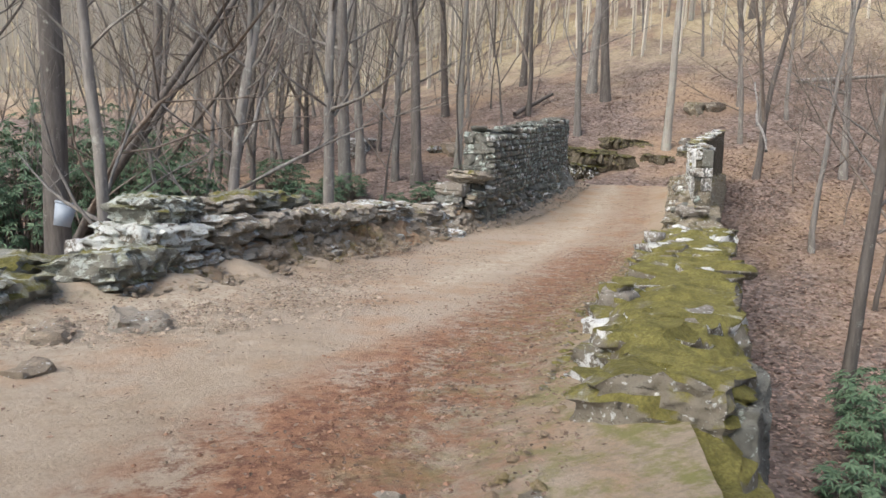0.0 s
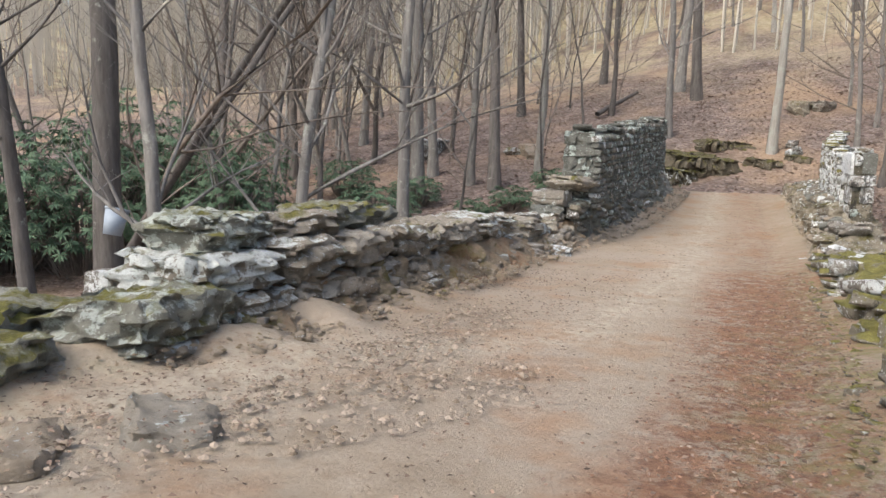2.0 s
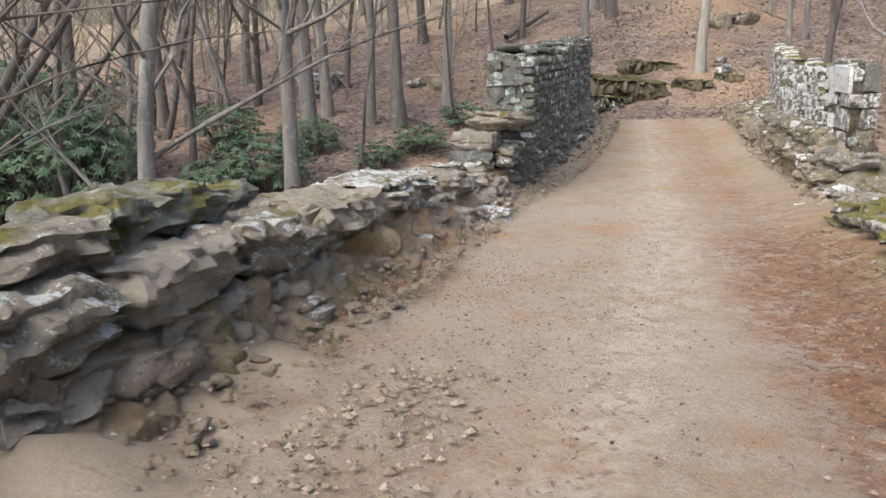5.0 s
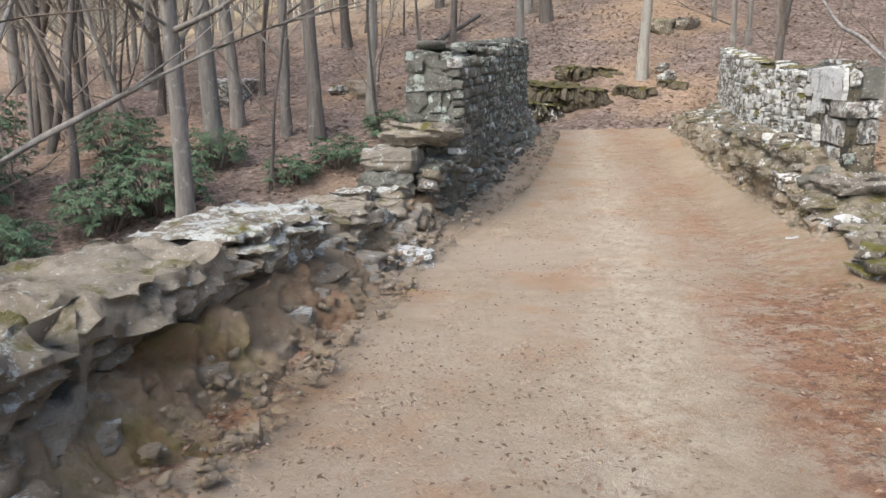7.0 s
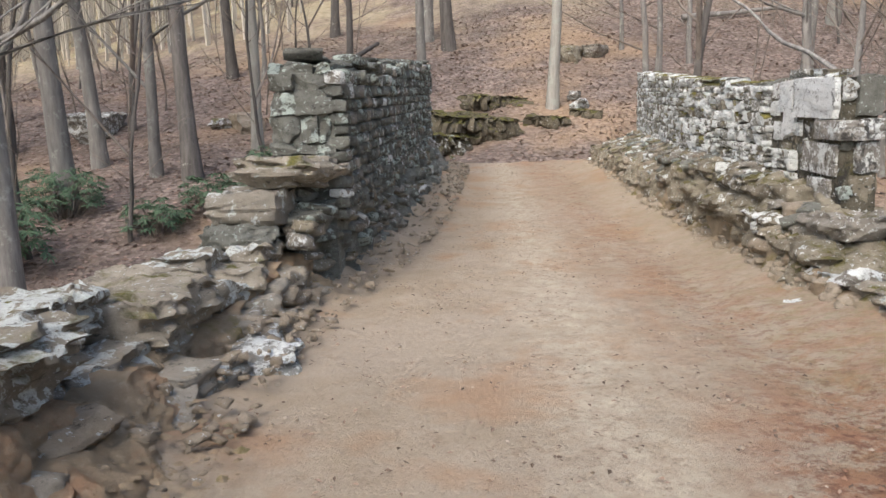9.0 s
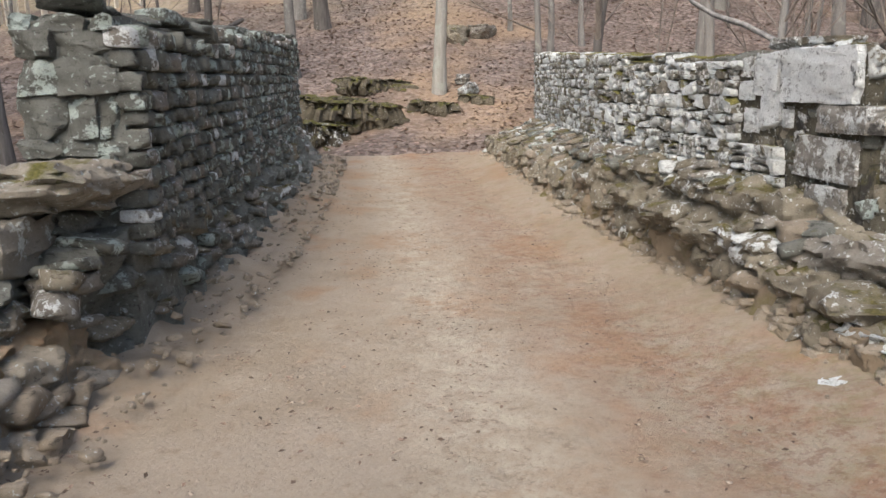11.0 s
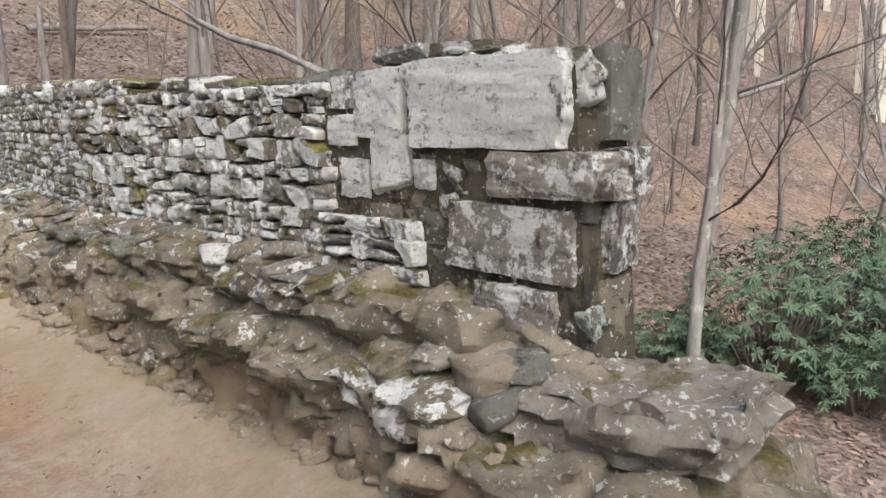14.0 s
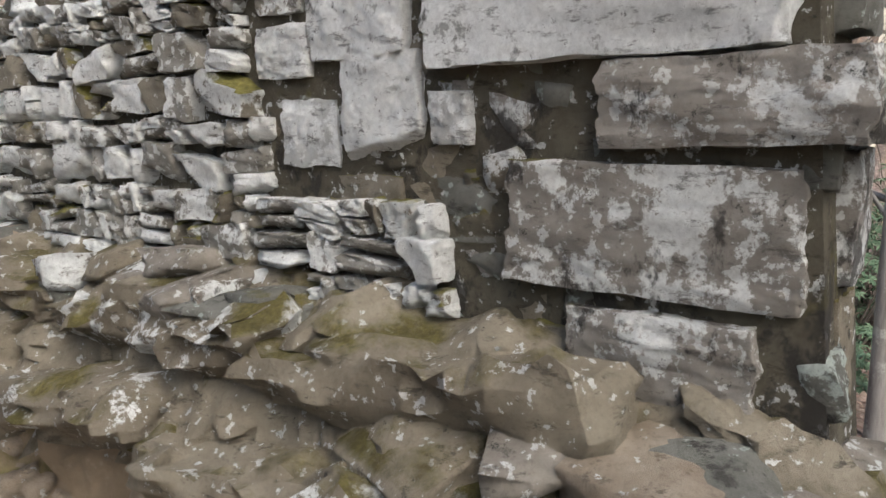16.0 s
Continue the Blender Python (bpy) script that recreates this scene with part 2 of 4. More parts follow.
ROAD = road_material()
LITTER = litter_material()
BARK_GREY = bark_material("grey bark", (0.18, 0.17, 0.155), (0.34, 0.325, 0.3), 0.5)
BARK_DARK = bark_material("dark bark", (0.105, 0.095, 0.086), (0.2, 0.185, 0.17), 0.2)
BARK_PALE = bark_material("pale bark", (0.3, 0.285, 0.25), (0.48, 0.465, 0.42), 0.7)
TWIG = bark_material("twig bark", (0.18, 0.15, 0.125), (0.32, 0.28, 0.24), 0)
def earth_material(name, red):
    m, nt, b = base_material(name, 0.95)
    mid, fine = noise_node(nt, 3.2, 8, 0.7), noise_node(nt, 18, 8, 0.75)
    col = mixed(nt, ramp(nt, mid, 0.32, 0.68), (0.37, 0.29, 0.2), (0.26, 0.21, 0.145))
    col = mixed(nt, ramp(nt, fine, 0.55, 0.75), col, (0.46, 0.39, 0.3))
    col = mixed(nt, ramp(nt, noise_node(nt, 1.3, 8, 0.7), 0.54, 0.64), col, (0.2, 0.175, 0.07))
    col = mixed(nt, maths(nt, "MULTIPLY", ramp(nt, noise_node(nt, 1.1, 8, 0.75), 0.5, 0.62), red), col, (0.3, 0.16, 0.09))
    nt.links.new(col, b.inputs["Base Color"])
    bumped(nt, b, ((mid, 0.9, 0.1), (noise_node(nt, 8, 8, 0.7, (1, 1, 2)), 0.9, 0.06), (fine, 1.0, 0.03), (noise_node(nt, 70, 6, 0.7), 0.7, 0.006)))
    return m


EARTH = earth_material("eroded earth", 0.15)
EARTH_RED = earth_material("reddish eroded earth", 0.6)
# this pale tone carries the direct sun on the distant trunks
FAR_WOOD_SUNLIT = plain_material("far bark coloured as sunlit", (0.48, 0.45, 0.38), (0.66, 0.63, 0.55), 0.4)
WATER = plain_material("creek water", (0.03, 0.028, 0.02), (0.06, 0.05, 0.035), 1.0, 0.08)
LEAF = plain_material("evergreen leaves", (0.06, 0.11, 0.06), (0.14, 0.21, 0.125), 3, 0.6)
BUCKET = plain_material("pale plastic", (0.3, 0.36, 0.42), (0.4, 0.46, 0.52), 4, 0.5)


# ---- mesh helpers ----
def mesh_of(name, bm, material, smooth=True):
    me = bpy.data.meshes.new(name)
    bm.to_mesh(me)
    bm.free()
    me.materials.append(material)
    if smooth:
        me.shade_smooth()
    return me


def part(name, bm, material, parent=None, label="", smooth=True):
    ob = new(name, mesh_of(name, bm, material, smooth))
    ob.parent = parent
    return tagged(ob, label)


def heap(name, verts, faces, material, smooth=False):
    me = bpy.data.meshes.new(name)
    me.from_pydata(verts, [], faces)
    me.materials.append(material)
    if smooth:
        me.shade_smooth()
    return me


def stone_mesh(name, material, seed, cuts=2, blunt=0.2, layered=0.0, lump=0.1, chips=7, sharp=0):
    """A stone of about one metre each way: a blunt block with corners and sides split off along flat planes. layered: steps of bedded rock on its sides."""
    r = random.Random(seed)
    planes = []
    for _ in range(chips):
        d = Vector((r.uniform(-1, 1), r.uniform(-1, 1), r.uniform(-0.7, 0.7))).normalized()
        planes.append((d, r.uniform(0.78, 1.12)))
    bm = bmesh.new()
    bmesh.ops.create_cube(bm, size=1.0)
    bmesh.ops.subdivide_edges(bm, edges=bm.edges, cuts=cuts, use_grid_fill=True)
    for v in bm.verts:
        c = v.co * 2
        p = c.lerp(c.normalized() * 1.25, blunt)
        if layered:
            step = layered * (round(3 * rough((0, 0, c.z), 0.3, seed)) / 3 + 0.5 * rough(c, 0.5, seed))
            p.x, p.y = p.x * (1 + step), p.y * (1 + step)
        for d, far in planes:
            over = p.dot(d) - far
            if over > 0:
                p -= d * over
        p += Vector([lump * rough(c, 0.9, seed + k * 7.3) for k in range(3)]) + Vector([0.5 * lump * rough(c, 0.33, seed + k * 3.1) for k in range(3)]) + Vector([0.35 * lump * rough(c, 0.14, seed + k * 2.1) for k in range(3)])
        v.co = p * 0.5
    me = mesh_of(name, bm, material)
    if sharp:
        me.set_sharp_from_angle(angle=radians(sharp))
    return me


KINDS = {}


def stone_kind(material, big=False, n=8):
    key = (material.name, big)
    if key not in KINDS:
        seed = 3.7 * (len(KINDS) + 1)
        KINDS[key] = [stone_mesh("stone", material, seed + 1.9 * i, 12 if big else 3, 0.1 if big else 0.13, 0.11 if big else 0, 0.2 if big else 0.15, 9 if big else 5) for i in range(n)]
    return KINDS[key]


rng = random.Random(5)


def squared_kind(material, n=10):
    """Roughly squared stones with flat faces."""
    key = (material.name, "squared")
    if key not in KINDS:
        KINDS[key] = [stone_mesh("stone", material, 300 + len(KINDS) * 20 + k, 6, 0.07, 0, 0.17, 4, 30) for k in range(n)]
    return KINDS[key]


def stone(m, material, parent=None, big=False, name="stone", squared=False):
    ob = new(name, rng.choice(squared_kind(material) if squared else stone_kind(material, big)))
    ob.parent = parent
    ob.matrix_basis = m
    return ob


def bedrock_mesh(name, material, length, width, thick, seed, under=0.1, blunt=0.1, ragged=0.07, bedding=0.045):
    """A bedded slab of its true size, centred on its underside: cracked outline, stepped top, sides in layers, undercut below."""
    nx, ny, nz = (max(3, int(d / s_)) for d, s_ in ((length, 0.05), (width, 0.06), (thick, 0.035)))
    ragged = ragged * min(1.0, length, width * 1.3)
    index, verts, faces = {}, [], []

    def vert(i, j, k):
        if (i, j, k) not in index:
            index[i, j, k] = len(verts)
            c = Vector((2 * i / nx - 1, 2 * j / ny - 1, 2 * k / nz - 1))
            p = Vector((c.x * length, c.y * width, c.z * thick)) / 2
            edge = max(abs(c.x), abs(c.y)) ** 12
            round_ = 1 - blunt * (c.z * c.z) * edge - blunt * abs(c.x * c.y) ** 3
            q = Vector((p.x * round_, p.y * round_, p.z * (1 - 0.5 * blunt * edge)))
            bed = math.floor(q.z / bedding + 1.6 * rough(p, 0.5, seed + 4))
            break_ = math.floor(5 * rough((p.x, p.y, bed * 0.7), 0.4, seed)) / 5 + 0.6 * math.floor(4 * rough((p.x, p.y, bed * 2.1), 0.15, seed + 2)) / 4
            out = ragged * (1.9 * break_ + 0.7 * rough((p.x, p.y, bed * 3.3), 0.2, seed + 1))
            low = max(0.0, -c.z)
            q.x += c.x * abs(c.x) * (out - under * low * 0.6)
            q.y += c.y * abs(c.y) * (out - under * low * (1 + rough((p.x, 0, 0), 0.3, seed + 6)))
            h = rough((p.x, p.y, 0), 0.4, seed + 11)
            step = 0.026 * math.floor(3.4 * h + 1.5 * rough((p.x, p.y, 0), 0.13, seed + 12))
            q.z += step * max(0.0, c.z) + 0.05 * rough((p.x, p.y, 5), 0.3, seed + 8) * low + 0.012 * rough(p, 0.08, seed)
            verts.append(tuple(q + Vector((0, 0, thick / 2))))
        return index[i, j, k]

    for i in range(nx):
        for j in range(ny):
            for k, flip in ((0, True), (nz, False)):
                f = (vert(i, j, k), vert(i + 1, j, k), vert(i + 1, j + 1, k), vert(i, j + 1, k))
                faces.append(f[::-1] if flip else f)
        for k in range(nz):
            for j, flip in ((0, False), (ny, True)):
                f = (vert(i, j, k), vert(i + 1, j, k), vert(i + 1, j, k + 1), vert(i, j, k + 1))
                faces.append(f[::-1] if flip else f)
    for j in range(ny):
        for k in range(nz):
            for i, flip in ((0, True), (nx, False)):
                f = (vert(i, j, k), vert(i, j + 1, k), vert(i, j + 1, k + 1), vert(i, j, k + 1))
                faces.append(f[::-1] if flip else f)
    me = heap(name, verts, faces, material, True)
    me.set_sharp_from_angle(angle=radians(32))
    return me


def ridge(name, outline, s0, s1, material, step=0.12, parent=None, lump=0.06, seed=1.0, wob=0.5, bedded=0.0, parts=3):
    """A long body of the bridge: outline(s) gives its cross-section as a list of (n, z)."""
    bm = bmesh.new()
    rows = []
    count = max(2, int((s1 - s0) / step))
    for i in range(count + 1):
        s = s0 + (s1 - s0) * i / count
        row = []
        line = outline(s)
        between = [(a[0] + (b[0] - a[0]) * k / parts, a[1] + (b[1] - a[1]) * k / parts) for a, b in zip(line, line[1:]) for k in range(parts)]
        for n, z in between + [line[-1]]:
            p = Vector((s, n, z))
            fine = lump * 0.5 * rough(p, wob / 3, seed) + lump * 0.3 * rough(p, wob / 7, seed + 3)
            if bedded:
                bed = math.floor(z / 0.07 + 1.5 * rough((s, n, 0), 0.6, seed))
                fine += bedded * (math.floor(4 * rough((s, n, bed * 0.9), 0.4, seed + 5)) / 4 + 0.5 * math.floor(4 * rough((s, n, bed * 2.3), 0.13, seed + 6)) / 4)
            row.append(bm.verts.new(at(s, n + lump * rough(p, wob, seed) + fine, z + lump * rough(p, wob, seed + 9) + 0.5 * fine)))
        rows.append(row)
    for a, b in zip(rows, rows[1:]):
        for k in range(len(a) - 1):
            bm.faces.new((a[k], a[k + 1], b[k + 1], b[k]))
    bm.faces.new(rows[0][::-1])
    bm.faces.new(rows[-1])
    bmesh.ops.recalc_face_normals(bm, faces=bm.faces)
    ob = part(name, bm, material, parent)
    ob.data.set_sharp_from_angle(angle=radians(34))
    return ob


def lerp_table(table, x):
    return float(np.interp(x, [a for a, _ in table], [b for _, b in table]))


# ---- plan of the bridge ----
def deck_z(s):
    return lerp_table([(17, 0), (20, 0.07), (23, 0.3), (26, 0.62), (29, 0.95), (32, 1.22), (35, 1.5)], s)


def edge_left(s):
    """The deck's left edge, the foot of the left wall."""
    return lerp_table([(-8, -9), (3, -7.0), (5.5, -5.0), (7, -4.15), (9.5, -4.0), (14, -3.85), (17.5, -3.8), (20, -3.35), (24, -2.9), (29.5, -2.55), (31, -4), (36, -6)], s)


def edge_right(s):
    return lerp_table([(-8, 0.55), (0, 0.55), (3.4, 0.5), (4.2, 0.42), (7.2, 0.27), (10.4, 0.45), (14, 0.55), (17, 0.5), (20, 0.8), (24, 0.75), (29, 0.7), (31, 2), (36, 4)], s)


# ---- ground ----
FALL = [(-60, 4), (-12, 1.6), (-4, 0.4), (0, -1.3), (4, -2.9), (9, -3.4), (13, -3.2), (17, -2.9), (22, -2.3), (26, -1.5), (29, -0.7), (33, 0.3), (40, 2.6), (50, 6.0), (60, 10), (90, 25), (140, 52), (400, 150)]


def ground_z(x, y):
    s, n = x * 0.58 + y * 0.815, x * 0.815 - y * 0.58
    z = lerp_table(FALL, s)
    lean = min(1.7, max(0.55, 1 + n / 55))
    if z > -1.5:
        z = -1.5 + (z + 1.5) * lean
    z += max(0, n - 28) * 0.3 + max(0, -n - 60) * 0.25
    z -= min(1, max(0, (-n / max(s, 20) - 0.36) / 0.2)) * max(0, s - 55) * 0.3
    near = math.exp(-((s - 30) / 3.5) ** 2 - ((n + 1.0) / 3.5) ** 2)
    z += near * (at(30, -1, deck_z(30)).z - 0.05 - lerp_table(FALL, 30)) * 0.9
    back = math.exp(-((s + 3) / 5) ** 4) * math.exp(-((n + 2) / 4) ** 4)
    z += back * (at(-3, 0, 0).z - 0.3 - z)
    p = Vector((x, y, 0))
    return z + 0.35 * rough(p, 9, 2) + 0.18 * rough(p, 2.6, 5) + (0.05 * rough(p, 0.8, 7) if abs(s) < 60 else 0)


def ground_sheet():
    us = np.concatenate([-np.geomspace(400, 30, 14), np.linspace(-28, 60, 150), np.geomspace(62, 420, 24)])
    vs = np.concatenate([-np.geomspace(400, 42, 16), np.linspace(-40, 40, 130), np.geomspace(42, 400, 16)])
    verts, faces = [], []
    for s in us:
        for n in vs:
            x, y = s * 0.58 + n * 0.815, s * 0.815 - n * 0.58
            z = ground_z(x, y)
            if -6.2 < n < 2.6 and -1 < s < 30:
                z = min(z, at(s, n, deck_z(s)).z - 0.5)
            verts.append((x, y, z))
    w = len(vs)
    for i in range(len(us) - 1):
        for j in range(w - 1):
            faces.append((i * w + j, (i + 1) * w + j, (i + 1) * w + j + 1, i * w + j + 1))
    ob = new("ground", heap("ground", verts, faces, LITTER, True))
    ob.data.flip_normals()
    return tagged(ob, "forest floor deep in brown fallen leaves rising to a hillside", kind="structure")


ground_sheet()


def road():
    bm = bmesh.new()
    red, pale, moss = [], [], []
    rows = []
    for i in range(551):
        s = -5 + i * 0.0745
        row = []
        for k in range(81):
            t = k / 80
            el, er = edge_left(s), edge_right(s)
            n = (el - 0.4) * (1 - t) + (er + 0.4) * t
            p = Vector((s, n, 0))
            z = deck_z(s) + 0.04 * rough(p, 2.2, 3) + 0.014 * rough(p, 0.38, 4) + 0.008 * rough(p, 0.15, 8)
            if s < 30:
                z += lerp_table([(3, 0.05), (5.5, 0.2), (9, 0.2), (11, 0.14), (14.8, 0.14), (15.5, 0.03), (17, 0.05), (18, 0.16)], s) * max(0, 1 - (n - el) / lerp_table([(5, 1.3), (9, 1.0), (12, 0.6)], s)) * (0.8 + rough(p, 0.5, 6)) + 0.14 * max(0, 1 - (er - n) / 0.6)
            if s < 5.5:
                z += 0.06 * rough(p, 0.5, 12) * max(0, min(1, (-2.5 - n)))
            if s > 31:
                z = min(z, deck_z(s) - 0.01 * (s - 31) ** 2)
            row.append(bm.verts.new(at(s, n, z)))
            mid = lerp_table([(0, -0.3), (4, -0.7), (8, -0.4), (12, -0.2), (17, 0.1), (20, -0.2)], s)
            red.append(1.3 * max(0, 1 - abs(n - mid) / lerp_table([(2, 1.1), (8, 0.7), (12, 1.0), (14, 1.1)], s)) * lerp_table([(0, 1.5), (14, 1.6), (15.5, 0.6), (20, 0.35)], s) + (0.9 if 10.6 < s < 13.5 and n < el + 0.4 else 0))
            pale.append(max(0, 1 - abs(n - lerp_table([(0, -3.6), (5, -3.8), (7.5, -3.4), (9, -1.9), (14, -1.4), (26, -1.2)], s)) / lerp_table([(0, 2.2), (6, 1.5), (9, 0.6)], s)))
            moss.append(max(0, 1 - (er - n) / 1.3) * lerp_table([(9, 1), (14, 0.5), (20, 0.25)], s) + max(0, 1 - (n + 4.9) / 1.2) * (0.6 if s < 7 else 0))
        rows.append(row)
    for a, b in zip(rows, rows[1:]):
        for k in range(80):
            bm.faces.new((a[k], a[k + 1], b[k + 1], b[k]))
    ob = part("road", bm, ROAD)
    for name, values in (("red", red), ("pale", pale), ("moss", moss)):
        ob.data.attributes.new(name, "FLOAT", "POINT").data.foreach_set("value", values)
    return tagged(ob, "bare sandy dirt track with reddish damp patches over the bridge", kind="structure")


road()


# ---- the body of the bridge ----
bridge = tagged(new("bridge_wall"), kind="structure")


def tall_top_left(s):
    return lerp_table([(18.2, 2.3), (21, 2.5), (24, 2.85), (29.5, 3.45)], s) + 0.05 * rough((s, 0, 0), 0.7, 3)


def tall_top_right(s):
    return lerp_table([(18.0, 2.02), (19.4, 2.03), (20.5, 2.09), (22.3, 2.31), (30.6, 3.2)], s) + 0.04 * rough((s, 0, 0), 0.5, 8)


def face_left(s):
    return lerp_table([(18.2, -3.44), (23, -3.2), (29.5, -2.95)], s)


def face_right(s):
    return lerp_table([(18.0, 1.27), (23, 1.27), (30.6, 2.3)], s)


def foot_right(s):
    """The height at which the tall right wall stands on its rubble ledge."""
    return lerp_table([(18.0, 0.85), (19.5, 1.12), (22.6, 1.28), (30.6, 1.75)], s)


def low_top_left(s):
    return lerp_table([(5, 0.0), (6.3, 0.15), (7.6, 0.4), (9, 0.5), (11, 0.5), (14, 0.5), (16, 0.3), (18, 0.6)], s)


def mossy_top(s):
    return lerp_table([(1.5, 0.04), (3.9, 0.1), (4.6, 0.26), (6, 0.34), (9, 0.42), (13, 0.42), (16, 0.3), (17.5, 0.25)], s)


def mossy_outer(s):
    return lerp_table([(0, 0.95), (4.3, 1.08), (6.4, 1.24), (9.2, 1.42), (13.6, 1.6), (18, 1.75)], s)


ridge("masonry", lambda s: [(edge_left(s) - 0.9, 0.05), (edge_left(s) - 1.0, -5.5), (mossy_outer(s) - 0.02, -5.5), (mossy_outer(s) - 0.1, 0.0)], -6, 30, STONE_BROWN, 0.5, bridge, 0.05)
tagged(bridge, "weathered stone body of an old bridge over a creek")
def spread(s):
    """How far the eroded bank under the low wall reaches onto the track."""
    return lerp_table([(6, 0.35), (9, 0.45), (14.3, 0.5), (15.3, 0.12), (17, 0.12), (18, 0.35)], s)


left_wall = tagged(new("parapet_wall"), "low broken parapet of layered grey stones with pale lichen", kind="structure")
ridge("core", lambda s: [(edge_left(s) + spread(s), -0.06), (edge_left(s) + 0.55 * spread(s), 0.12), (edge_left(s) + 0.2 * spread(s), low_top_left(s) * 0.55), (edge_left(s) + 0.02, low_top_left(s) - 0.12), (edge_left(s) - 0.8, low_top_left(s) - 0.1), (edge_left(s) - 0.95, -1.5)], 5.6, 18.3, EARTH_RED, 0.04, left_wall, 0.11, 1.0, 0.28, 0.0, 5)
right_wall = tagged(new("parapet_wall"), "low crumbling parapet covered in yellow-green moss", kind="structure")
ridge("core", lambda s: [(edge_right(s) - 0.03, -0.3), (edge_right(s) + 0.05, mossy_top(s) - 0.12), (edge_right(s) + 0.2, mossy_top(s) - 0.02), ((edge_right(s) + mossy_outer(s)) / 2, mossy_top(s) + 0.03), (mossy_outer(s) - 0.08, mossy_top(s) - 0.02), (mossy_outer(s), mossy_top(s) - 0.12), (mossy_outer(s) + 0.05, -2.5)], 1.5, 15.4, STONE_MOSS, 0.05, right_wall, 0.11, 2.0, 0.3)
tall_left = tagged(new("parapet_wall"), "tall dark rubble parapet with grey-green lichen", kind="structure")
ridge("core", lambda s: [(face_left(s) - 0.03, -0.3), (face_left(s) - 0.03, tall_top_left(s) - 0.06), (face_left(s) - 0.6, tall_top_left(s) - 0.06), (face_left(s) - 0.65, -2)], 18.92, 29.4, STONE_DARK, 0.2, tall_left, 0.04)
ridge("ledge", lambda s: [(edge_left(s) + 0.08, deck_z(s) - 0.3), (edge_left(s) + 0.02, deck_z(s) + 0.12), (edge_left(s) - 0.1, deck_z(s) + 0.35), (face_left(s) - 0.02, deck_z(s) + 0.85), (face_left(s) - 0.3, deck_z(s) + 0.9), (face_left(s) - 0.3, -1)], 18.2, 29.9, STONE_DARK, 0.07, tall_left, 0.16, 3.0, 0.3, 0.08)
tall_right = tagged(new("parapet_wall"), "tall rubble parapet with white lichen on squared stones", kind="structure")
ridge("core", lambda s: [(face_right(s) + 0.0, -0.3), (face_right(s) + 0.0, tall_top_right(s) - 0.05), (face_right(s) + 0.33, tall_top_right(s) - 0.06), (face_right(s) + 0.36, -2)], 18.12, 30.6, STONE_CORE, 0.1, tall_right, 0.02)


def bank(s):
    e, z, w, f = edge_right(s), deck_z(s), face_right(s), foot_right(s)
    k = lerp_table([(16.4, 0.0), (17.6, 0.55), (18.4, 1)], s)
    return [(e - 0.1, z - 0.3), (e - 0.04, z + 0.03), (e + 0.14, z + 0.2 * (0.4 + 0.6 * k)), (e + 0.24, z + (f - z) * 0.5 * k + 0.12), (w - 0.22, z + (f - z) * 0.74 * k + 0.1), (w + 0.02, z + (f - z) * k * 0.98 + 0.05), (w + 0.5, z + (f - z) * k * 0.8), (w + 0.6, -2)]


ridge("bank", lambda s: bank(s)[:4] + [(bank(s)[3][0] + 0.02, -1)], 16.3, 30.5, EARTH, 0.05, tall_right, 0.10, 4.0, 0.22)
ridge("ledge", lambda s: [(bank(s)[3][0] - 0.05, bank(s)[3][1] - 0.35), (bank(s)[3][0] - 0.07, bank(s)[3][1] - 0.02)] + bank(s)[4:], 16.6, 30.5, STONE_BROWN, 0.03, tall_right, 0.14, 5.0, 0.33, 0.09, 6)


def joined_stones(name, poses, material, parent):
    """Many stones in one mesh."""
    kinds = stone_kind(material)
    data = []
    for me in kinds:
        co = np.empty(len(me.vertices) * 3)
        me.vertices.foreach_get("co", co)
        data.append((co.reshape(-1, 3), [tuple(p.vertices) for p in me.polygons]))
    verts, faces = [], []
    for m in poses:
        co, fs = data[rng.randrange(len(data))]
        a = np.array(m)
        base = len(verts)
        verts.extend((co @ a[:3, :3].T + a[:3, 3]).tolist())
        faces.extend(tuple(base + v for v in f) for f in fs)
    ob = new(name, heap(name, verts, faces, material, True))
    ob.parent = parent
    return tagged(ob, kind="stuff")


